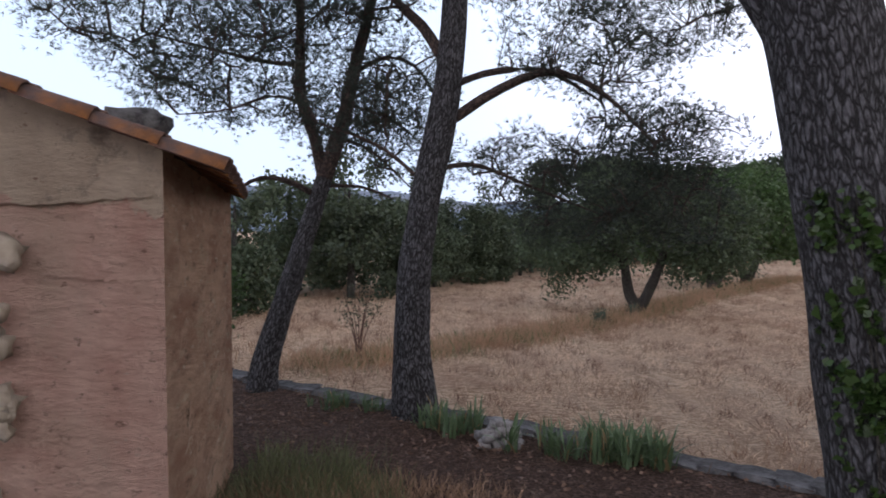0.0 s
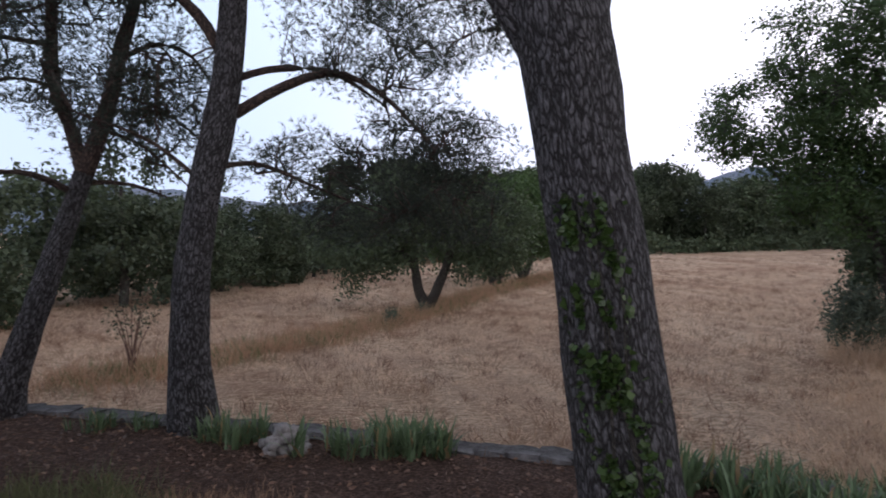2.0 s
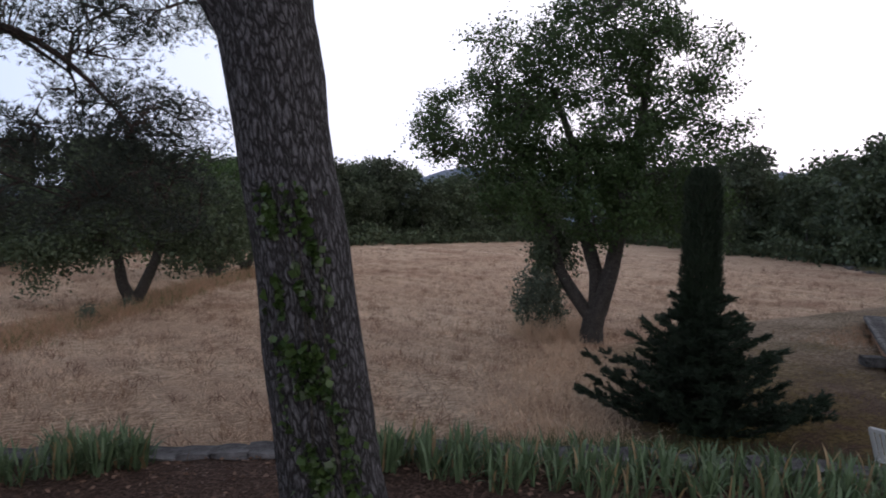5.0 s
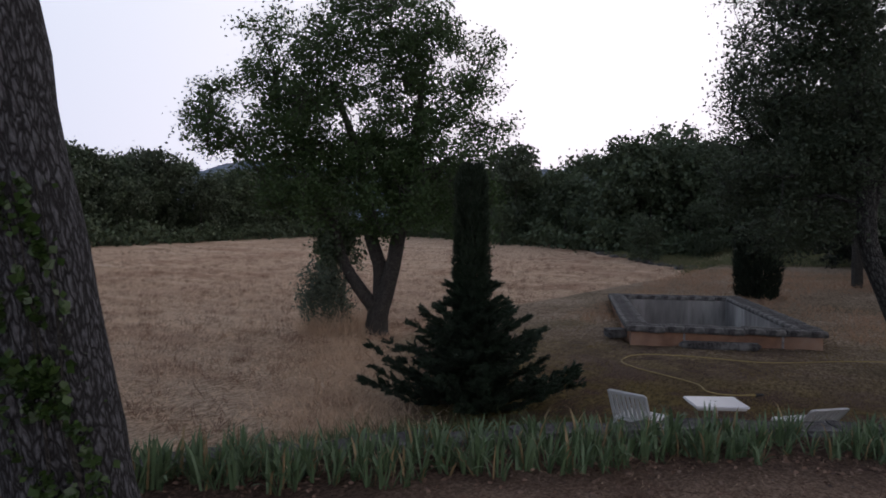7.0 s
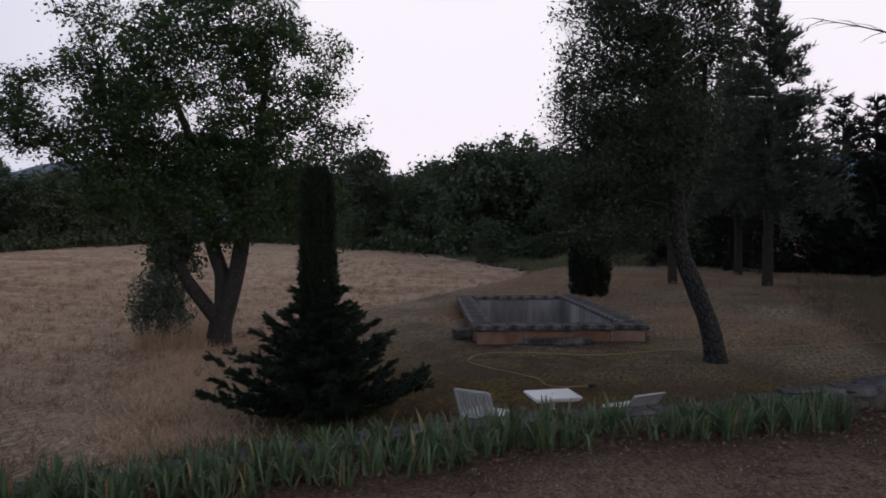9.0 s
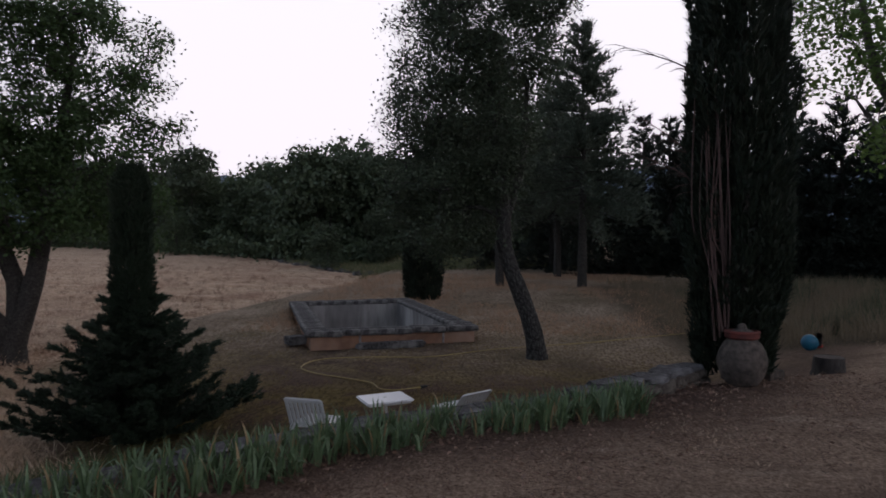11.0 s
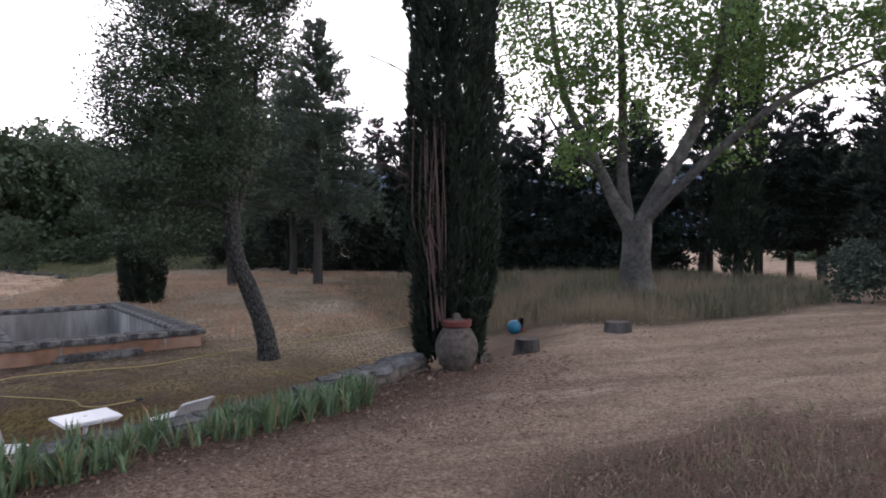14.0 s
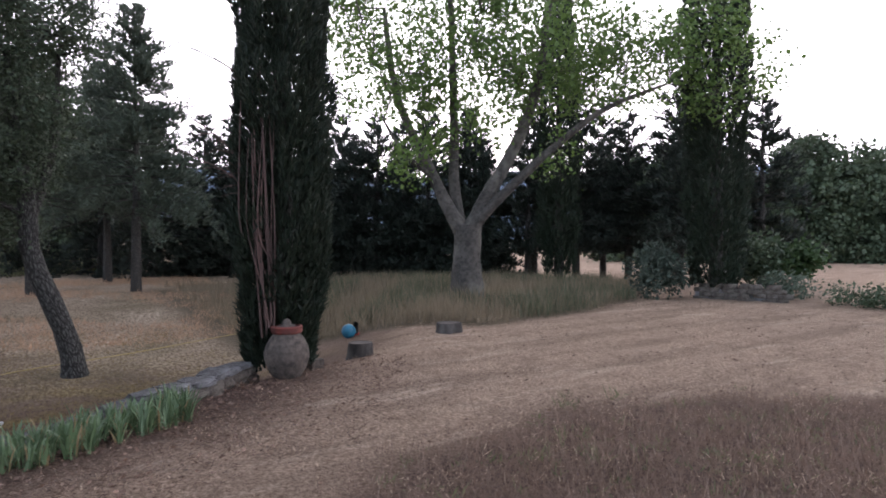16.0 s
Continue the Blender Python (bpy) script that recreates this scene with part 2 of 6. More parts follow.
def tube(points, radii, sides=8, knots=0.0, seed=0):
    """A tapered tube through points: verts, faces and lengthwise uvs in metres."""
    pts = [Vector(p) for p in points]
    V, F, U = [], [], []
    along = 0.0
    ref = Vector((1, 0.13, 0.07))
    for i, p in enumerate(pts):
        d = (pts[min(i + 1, len(pts) - 1)] - pts[max(i - 1, 0)]).normalized()
        if i:
            along += (p - pts[i - 1]).length
        a = (ref - d * ref.dot(d)).normalized()
        b = d.cross(a)
        for k in range(sides + 1):
            w = 2 * math.pi * (k % sides) / sides
            r = radii[i]
            if knots:
                q = p + (a * math.cos(w) + b * math.sin(w)) * r
                r *= 1 + knots * noise.noise(q * 2.3 + Vector((seed, 0, 0))) + 0.4 * knots * noise.noise(q * 7.0)
            V.append(p + (a * math.cos(w) + b * math.sin(w)) * r)
            U.append((2 * math.pi * radii[0] * k / sides, along))
    for i in range(len(pts) - 1):
        for k in range(sides):
            o = i * (sides + 1) + k
            F.append((o, o + 1, o + sides + 2, o + sides + 1))
    return V, F, U


def smooth_line(points, n, radii=None):
    """n places along a rounded line through the points (and radii, blended)."""
    pts = [Vector(p) for p in points]
    out, rr = [], []
    for i in range(n):
        s = i / (n - 1) * (len(pts) - 1)
        k = min(int(s), len(pts) - 2)
        u = s - k
        p0, p1, p2, p3 = pts[max(k - 1, 0)], pts[k], pts[k + 1], pts[min(k + 2, len(pts) - 1)]
        out.append(0.5 * ((2 * p1) + (p2 - p0) * u + (2 * p0 - 5 * p1 + 4 * p2 - p3) * u * u + (3 * p1 - p0 - 3 * p2 + p3) * u ** 3))
        if radii:
            rr.append(radii[k] + (radii[k + 1] - radii[k]) * u)
    return (out, rr) if radii else out


def join_tubes(tubes):
    V, F, U = [], [], []
    for v, f, u in tubes:
        o = len(V)
        V += v
        U += u
        F += [tuple(i + o for i in q) for q in f]
    return V, F, U


def unit(a):
    return a / np.maximum(np.linalg.norm(a, axis=1, keepdims=True), 1e-6)


def leaves(rng, centres, size, flat=0.0, long=1.7, jitter=0.35, droop=0.0):
    """A pointed leaf (two bent triangles) at each centre: verts and faces."""
    n = len(centres)
    d = unit(rng.normal(size=(n, 3)) * (1, 1, 1 - flat) + (0, 0, -droop))
    s = unit(np.cross(d, rng.normal(size=(n, 3))))
    up = np.cross(d, s)
    ln = size * (1 + jitter * rng.normal(size=(n, 1))).clip(0.45, 1.9)
    w = ln / long * 0.5
    c = np.asarray(centres)
    a, t = c - d * ln * 0.5, c + d * ln * 0.5
    l, r = c + s * w + up * w * 0.25, c - s * w + up * w * 0.25
    V = np.stack([a, l, t, r], 1).reshape(-1, 3)
    F = np.arange(4 * n).reshape(n, 4)
    return V, F


def tufts(rng, centres, dirs, length, count, spread, width):
    """Bundles of thin needles: verts and triangular faces."""
    n = len(centres)
    c = np.repeat(centres, count, 0)
    d = unit(np.repeat(dirs, count, 0) + spread * rng.normal(size=(n * count, 3)))
    ln = length * rng.uniform(0.6, 1.2, (n * count, 1))
    s = unit(np.cross(d, rng.normal(size=(n * count, 3)))) * width * 0.5
    V = np.stack([c - s, c + s, c + d * ln], 1).reshape(-1, 3)
    return V, np.arange(3 * n * count).reshape(-1, 3)


def in_blobs(rng, blobs, n, hollow=0.35):
    """n places in a set of ellipsoids (centre, radii), denser near their skins."""
    vol = np.array([b[1][0] * b[1][1] * b[1][2] for b in blobs]) ** 0.8
    pick = rng.choice(len(blobs), n, p=vol / vol.sum())
    c = np.array([b[0] for b in blobs], float)[pick]
    r = np.array([b[1] for b in blobs], float)[pick]
    q = unit(rng.normal(size=(n, 3))) * (hollow + (1 - hollow) * rng.uniform(0, 1, (n, 1)) ** 0.6)
    return c + q * r


def facing(x, y, z):
    """The pose of a thing at a place, its x across and its y away as seen from the lookout."""
    return pose(x, y, z, 0, 0, math.degrees(math.atan2(y - EYE_AT.y, x - EYE_AT.x)) - 90)


def branch_out(rng, nodes, ends, r0=0.03, sag=0.08, sides=4):
    """Branches from limb nodes to hubs among the ends, and twigs from the hubs to each end."""
    nodes, ends = np.asarray(nodes, float), np.asarray(ends, float)
    out = []

    def link(a, e, r):
        ln = np.linalg.norm(e - a)
        mid = (a + e) / 2 + rng.normal(size=3) * 0.09 * ln + (0, 0, sag * ln)
        out.append(tube(smooth_line([a, mid, e], 5), [r * f for f in (1, 0.85, 0.7, 0.55, 0.4)], sides))
        return [(a + mid) / 2, mid, (mid + e) / 2, e]

    hubs = ends[:: max(2, len(ends) // max(4, len(ends) // 8))]
    grown = [n for n in nodes]
    near = np.linalg.norm(hubs[:, None] - nodes[None], axis=2).min(1)
    for h in hubs[np.argsort(near)]:
        g = np.array(grown)
        dist = np.linalg.norm(g - h, axis=1) + np.maximum(0, g[:, 2] - h[2]) * 0.7
        a = g[int(np.argmin(dist))]
        grown += link(a, h, r0 * (0.8 + 0.5 * np.linalg.norm(h - a)))
    g = np.array(grown)
    for e in ends:
        a = g[int(np.argmin(np.linalg.norm(g - e, axis=1)))]
        if np.linalg.norm(e - a) > 0.03:
            link(a, e, r0 * 0.45)
    return out


def tree(name, m, label, trunk, limbs, blobs, clumps, per_clump, leaf, clump_r, leaf_mat, bark, seed,
         long=1.7, twig=0.02, needles=None, category="tree", group="", sides=12, flat=0.0, droop=0.0, knots=0.12, limb_bark=None, bare=(), twig_every=1):
    """A tree: a trunk and limbs given as lines with radii, twigs to the clumps of leaves that fill its crown."""
    rng = np.random.default_rng(seed)
    top = thing(name, m, label, category, group)
    pts, rr = smooth_line(trunk[0], 22, trunk[1])
    nodes = [p for p in pts[8:]]
    V, F, U = tube(pts, rr, sides, knots, seed)
    put("trunk", mesh_of("trunk", V, F, bark, U, True), top)
    for line, radii in limbs:
        p, r = smooth_line(line, 12, radii)
        nodes += p[2:]
        V, F, U = tube(p, r, 8, knots, seed + 3)
        put("limb", mesh_of("limb", V, F, limb_bark or bark, U, True), top)
    ends = in_blobs(rng, blobs, clumps)
    tw = branch_out(rng, [tuple(v) for v in nodes], list(ends[::twig_every]) + [np.array(b, float) for b in bare], twig)
    V, F, U = join_tubes(tw)
    tagged(put("branchwork", mesh_of("branchwork", V, F, limb_bark or bark, U, True), top), kind="stuff")
    if needles:
        count, length, width = needles
        c = np.repeat(ends, per_clump, 0)
        c = c + rng.normal(size=c.shape) * (clump_r, clump_r, clump_r * 0.7)
        dirs = unit(c - np.repeat(ends, per_clump, 0) + (0, 0, 0.06))
        V, F = tufts(rng, c, dirs, length, count, 0.55, width)
    else:
        c = np.repeat(ends, per_clump, 0)
        c = c + rng.normal(size=c.shape) * clump_r * (1, 1, 0.75)
        V, F = leaves(rng, c, leaf, flat, long, droop=droop)
    put("crown", mesh_of("crown", V, F, leaf_mat), top)
    return top

# ---- the lie of the land ----
WALL = [(-60, 34), (-12, 14.2), (-4.6, 11.0), (-2.0, 9.5), (-0.25, 8.55), (1.87, 7.4), (3.6, 6.3), (4.66, 5.5), (5.7, 4.45),
        (6.9, 2.95), (7.95, 1.3), (8.75, -0.4), (9.35, -1.7), (10.1, -2.35)]
MEADOW_EDGE = [(16.4, -4.6), (15.0, -6.3), (13.2, -7.7), (12.6, -8.6), (13.4, -12.2), (14.9, -15.8), (17, -18.5)]
EDGE = WALL + [(11.6, -3.4), (13.5, -5.0), (18, -7.5), (30, -11), (80, -24), (400, -90)]


def edge_side(x, y, line=EDGE):
    """Signed distance from a line on the plan: positive beyond it, as seen from the lookout; and how far along the nearest place lies."""
    x, y = np.asarray(x, float), np.asarray(y, float)
    best, sign, where = np.full(x.shape, 1e9), np.ones(x.shape), np.zeros(x.shape)
    for i, ((ax, ay), (bx, by)) in enumerate(zip(line, line[1:])):
        dx, dy = bx - ax, by - ay
        u = np.clip(((x - ax) * dx + (y - ay) * dy) / (dx * dx + dy * dy), 0, 1)
        px, py = x - ax - u * dx, y - ay - u * dy
        d = np.hypot(px, py)
        new_ = d < best
        best = np.where(new_, d, best)
        sign = np.where(new_, np.where(dx * py - dy * px > 0, 1.0, -1.0), sign)
        where = np.where(new_, i + u, where)
    return best * sign, where


def land(x, y):
    """Height of the ground, and the shares of terrace, field and lawn."""
    x, y = np.asarray(x, float), np.asarray(y, float)
    side, where = edge_side(x, y)
    width = 0.16 + 2.4 * ss((where - 12.6) / 2.0)
    beyond = ss(0.5 + side / (2 * width))
    r = np.hypot(x - 0.7, y - 0.2)
    terrace = 0.06 + 0.27 * ss((x - 3) / 7) + 0.45 * np.exp(-((r / 2.0) ** 2))
    terrace = terrace - 0.45 * ss((r - 26) / 14)
    along = 0.75 * x + 0.66 * y
    # the field lies left of a line past the young cypress, the oak and the far end of the basin
    fl, _ = edge_side(x, y, [(6.0, 4.6), (9.3, 6.6), (14.5, 10.2), (21, 11.5), (34, 8.5), (52, 8.0), (200, 60)])
    field = ss(0.5 + fl / 2.0)
    low = -0.4 - 0.13 * (1 - ss((x - 15) / 8)) * (1 - field) - 0.24 * field + 0.42 * ss((x - 21) / 11) * (1 - field) + 0.026 * np.maximum(0, along - 30) * ss((160 - r) / 60 + 0.4)
    # the inside of the stone basin is dug out
    bx, by = (x - 16.71) * 0.36 + (y - 4.97) * -0.933, (x - 16.71) * 0.933 + (y - 4.97) * 0.36
    low = low - 1.6 * ((bx > 0.2) & (bx < 4.3) & (by > 0.2) & (by < 8.25))
    return terrace * (1 - beyond) + low * beyond, 1 - beyond, beyond * field, beyond * (1 - field)


def ground_z(x, y):
    return float(land(x, y)[0])


ground_mat, nt, bs = nodes_of("dry_ground")
v = coords(nt)
att = nt.nodes.new("ShaderNodeVertexColor")
att.layer_name = "zone"
sep = nt.nodes.new("ShaderNodeSeparateColor")
nt.links.new(att.outputs[0], sep.inputs[0])
streak = noised(nt, coords(nt, (1.0, 2.4, 1.0)), 6.0, 9.0, 0.78, 0.43, 0.58)
fine = noised(nt, v, 26.0, 6.0, 0.78, 0.4, 0.6)
patch = noised(nt, v, 0.35, 4.0, 0.6, 0.4, 0.62)
straw = mixed(nt, streak, (0.38, 0.245, 0.155), (0.95, 0.75, 0.55))
straw = mixed(nt, noised(nt, coords(nt, (1.0, 1.8, 1.0)), 2.2, 6.0, 0.7, 0.46, 0.6), straw, mixed(nt, streak, (0.27, 0.165, 0.105), (0.74, 0.54, 0.38)))
straw = mixed(nt, patch, straw, mixed(nt, fine, (0.36, 0.235, 0.16), (0.8, 0.59, 0.43)))
straw = mixed(nt, noised(nt, v, 14.0, 4.0, 0.6, 0.56, 0.7), straw, (0.24, 0.15, 0.1))
# mown lines across the field, and redder weedy patches
straw = mixed(nt, noised(nt, coords(nt, (0.9, 0.06, 1.0), 35), 1.0, 3.0, 0.55, 0.5, 0.7), straw, mixed(nt, streak, (0.5, 0.36, 0.25), (1.0, 0.82, 0.62)))
straw = mixed(nt, noised(nt, v, 0.13, 5.0, 0.65, 0.52, 0.66), straw, mixed(nt, streak, (0.24, 0.135, 0.085), (0.62, 0.41, 0.29)))
litter = mixed(nt, fine, (0.04, 0.025, 0.02), (0.25, 0.165, 0.13))
litter = mixed(nt, noised(nt, v, 9.0, 5.0, 0.7, 0.45, 0.65), litter, (0.1, 0.066, 0.054))
drive = mixed(nt, fine, (0.28, 0.19, 0.135), (0.7, 0.52, 0.39))
drive = mixed(nt, noised(nt, v, 2.6, 8.0, 0.75, 0.48, 0.66), drive, mixed(nt, fine, (0.23, 0.155, 0.112), (0.48, 0.35, 0.26)))
drive = mixed(nt, noised(nt, v, 15.0, 6.0, 0.75, 0.56, 0.68), drive, (0.2, 0.14, 0.105))
# faint wheel tracks and trodden streaks along the drive
tracks = noised(nt, coords(nt, (1.5, 0.16, 1.0), 27), 1.0, 5.0, 0.62, 0.5, 0.62)
drive = mixed(nt, tracks, drive, mixed(nt, fine, (0.18, 0.122, 0.088), (0.5, 0.365, 0.275)))
pale = noised(nt, coords(nt, (1.1, 0.2, 1.0), 27), 1.7, 6.0, 0.7, 0.56, 0.68)
drive = mixed(nt, pale, drive, mixed(nt, fine, (0.4, 0.3, 0.22), (0.82, 0.64, 0.5)))
mossy = mixed(nt, streak, (0.1, 0.072, 0.026), (0.27, 0.2, 0.075))
mossy = mixed(nt, noised(nt, v, 0.8, 3.0, 0.6, 0.42, 0.6), mossy, mixed(nt, fine, (0.06, 0.038, 0.028), (0.2, 0.128, 0.092)))
worn = mixed(nt, patch, (0.44, 0.345, 0.25), (0.66, 0.53, 0.4))
worn = mixed(nt, streak, (0.2, 0.145, 0.1), worn)
worn = mixed(nt, noised(nt, v, 0.22, 5.0, 0.62, 0.5, 0.64), worn, mixed(nt, streak, (0.15, 0.12, 0.075), (0.34, 0.275, 0.19)))
far_lawn = nt.nodes.new("ShaderNodeSeparateXYZ")
nt.links.new(coords(nt), far_lawn.inputs[0])
fr = nt.nodes.new("ShaderNodeMapRange")
fr.inputs[1].default_value, fr.inputs[2].default_value = 12.5, 18.0
nt.links.new(far_lawn.outputs[0], fr.inputs[0])
lawn = mixed(nt, fr.outputs[0], mossy, worn)
near_basin = nt.nodes.new("ShaderNodeVectorMath")
near_basin.operation = "DISTANCE"
near_basin.inputs[1].default_value = (16.5, 3.6, -0.5)
nt.links.new(coords(nt), near_basin.inputs[0])
fallen = nt.nodes.new("ShaderNodeMapRange")
fallen.inputs[1].default_value, fallen.inputs[2].default_value = 4.5, 1.5
nt.links.new(near_basin.outputs["Value"], fallen.inputs[0])
blotch = nt.nodes.new("ShaderNodeMath")
blotch.operation = "MULTIPLY"
nt.links.new(fallen.outputs[0], blotch.inputs[0])
nt.links.new(noised(nt, v, 1.1, 6.0, 0.7, 0.4, 0.6), blotch.inputs[1])
lawn = mixed(nt, blotch.outputs[0], lawn, mixed(nt, fine, (0.05, 0.035, 0.028), (0.19, 0.13, 0.1)))
col = mixed(nt, sep.outputs[0], lawn, straw)
col = mixed(nt, sep.outputs[1], col, drive)
col = mixed(nt, sep.outputs[2], col, litter)
# dull soil and dead thatch under the long grass
thatch = mixed(nt, fine, (0.075, 0.06, 0.04), (0.22, 0.175, 0.12))
col = mixed(nt, att.outputs["Alpha"], col, thatch)
nt.links.new(col, bs.inputs["Base Color"])
bs.inputs["Roughness"].default_value = 0.95
bs.inputs["Specular IOR Level"].default_value = 0.15
bumped(nt, bs, noised(nt, v, 14.0, 10.0, 0.8, 0.3, 0.7), 1.0, 0.07)

rad = [0.01, 0.3, 0.8, 1.4, 2.0]
while rad[-1] < 4500:
    rad.append(rad[-1] * (1.017 if rad[-1] < 40 else 1.07))
ang = np.radians(np.concatenate([np.arange(-80, 132, 1.0), np.arange(132, 280, 4.0)]))
R, A = np.meshgrid(np.array(rad), ang, indexing="ij")
gx, gy = 0.7 + R * np.cos(A), 0.2 + R * np.sin(A)
gz, terr, fld, lwn = land(gx, gy)
rough = np.array([noise.noise((x * 0.9, y * 0.9, 0)) + 0.5 * noise.noise((x * 2.7, y * 2.7, 5)) for x, y in zip(gx.ravel(), gy.ravel())]).reshape(gx.shape)
gz = gz + rough * (0.03 + 0.05 * fld) * ss(R / 3)
n, k = R.shape
idx = np.arange(n * k).reshape(n, k)
quad = np.stack([idx[:-1, :], idx[1:, :], np.roll(idx, -1, 1)[1:, :], np.roll(idx, -1, 1)[:-1, :]], -1).reshape(-1, 4)
me = mesh_of("ground", np.stack([gx, gy, gz], -1).reshape(-1, 3), quad, ground_mat, smooth=True)
# litter under the pines and along the wall, straw on the drive
side, where = edge_side(gx, gy)
near_wall = ss((2.0 + side) / 1.5) * (1 - ss((gy + 14) / -6))
needles_fall = np.maximum(ss((gy - 1.5) / 3.0), near_wall) * terr * (1 - ss((R - 22) / 6))
rough_side = edge_side(gx, gy, [(5.4, -1.6), (6.3, -3.0), (6.4, -4.1), (6.8, -5.5), (6.2, -7.5), (5.1, -9.7), (3, -14)])[0]
needles_fall = np.maximum(needles_fall, 0.85 * ss(0.5 - rough_side / 0.6) * ss((-1.6 - gy) / 0.5) * terr * (R < 12))
long_side = edge_side(gx, gy, MEADOW_EDGE)[0]
thatched = ss(0.5 + long_side / 0.7) * ss((-3.6 - gy) / 1.2) * ss((36 - gx) / 6) * ss((gx - 10) / 1.5) * ss((gy + 24) / 3)
zone = np.stack([fld, terr, needles_fall, thatched], -1).reshape(-1, 4)
layer = me.color_attributes.new("zone", "FLOAT_COLOR", "POINT")
layer.data.foreach_set("color", zone.astype(np.float32).ravel())
tagged(put("ground", me), "dry grass field, brown lawn and needle-strewn terrace", "ground", kind="structure")

# ---- trees ----
def tri(v):
    return (v, v, v)


pine_label = "tall pine with furrowed grey bark and sparse dark needles"
# the two pines by the low wall
tree("pine_tree", facing(-2.54, 9.4, -0.02), "slender forked pine leaning over the low stone wall",
     ([(0, 0, 0), (0.05, 0, 0.5), (0.35, 0, 1.5), (0.85, 0.1, 3.1)], [0.24, 0.19, 0.16, 0.12]),
     [([(0.85, 0.1, 3.1), (0.7, 0.1, 3.7), (0.5, 0, 4.3), (0.48, 0.1, 5.9), (0.3, 0, 7.4)], [0.1, 0.085, 0.075, 0.06, 0.03]),
      ([(0.85, 0.1, 3.1), (1.1, 0, 3.9), (1.28, 0.2, 4.7), (1.55, 0.1, 6.0), (1.7, 0.3, 8.0)], [0.12, 0.11, 0.1, 0.08, 0.04]),
      ([(0.75, 0.1, 2.85), (0.3, 0, 3.05), (-0.1, 0, 3.05), (-0.5, 0, 2.75), (-0.7, 0, 2.4)], [0.05, 0.04, 0.03, 0.02, 0.01]),
      ([(0.9, 0.1, 3.0), (1.4, 0.1, 3.0), (1.9, 0.2, 2.85)], [0.035, 0.025, 0.012]),
      ([(0.5, 0.0, 4.7), (0.0, 0.1, 4.72), (-0.7, 0.2, 4.85), (-1.6, 0.2, 5.0)], [0.035, 0.03, 0.022, 0.01]),
      ([(0.55, 0.0, 4.15), (0.1, -0.1, 4.2), (-0.5, -0.2, 3.95), (-1.1, -0.2, 3.85)], [0.028, 0.024, 0.016, 0.008]),
      ([(1.3, 0.2, 4.7), (1.8, 0.3, 5.0), (2.3, 0.4, 4.9), (2.7, 0.5, 4.4)], [0.04, 0.035, 0.025, 0.01]),
      ([(1.05, 0.1, 3.7), (1.6, 0.3, 3.55), (2.3, 0.5, 3.0)], [0.03, 0.022, 0.01]),
      ([(1.2, 0.1, 4.2), (1.9, 0.3, 4.05), (2.6, 0.5, 3.6)], [0.03, 0.022, 0.01])],
     [((-0.6, 0.3, 4.9), (1.6, 1.5, 0.8)), ((0.3, 0.2, 5.8), (1.7, 1.5, 1.0)), ((-0.4, 0, 7.0), (2.2, 1.8, 1.2)), ((1.4, 0.5, 7.4), (1.8, 1.6, 1.4)), ((1.9, 0.3, 4.6), (0.9, 0.9, 0.9)), ((-1.7, 0.3, 5.3), (1.4, 1.3, 0.9)), ((1.2, 0.6, 3.9), (1.0, 0.9, 0.6)), ((-0.8, 0.2, 4.2), (1.2, 1.1, 0.5)), ((2.3, 0.5, 3.6), (0.8, 0.8, 0.6))],
     1350, 22, 0, 0.11, M["needle"], M["pine_bark"], 11, needles=(7, 0.085, 0.0085), limb_bark=M["pine_bark_red"], group="pines by the wall", twig=0.021)
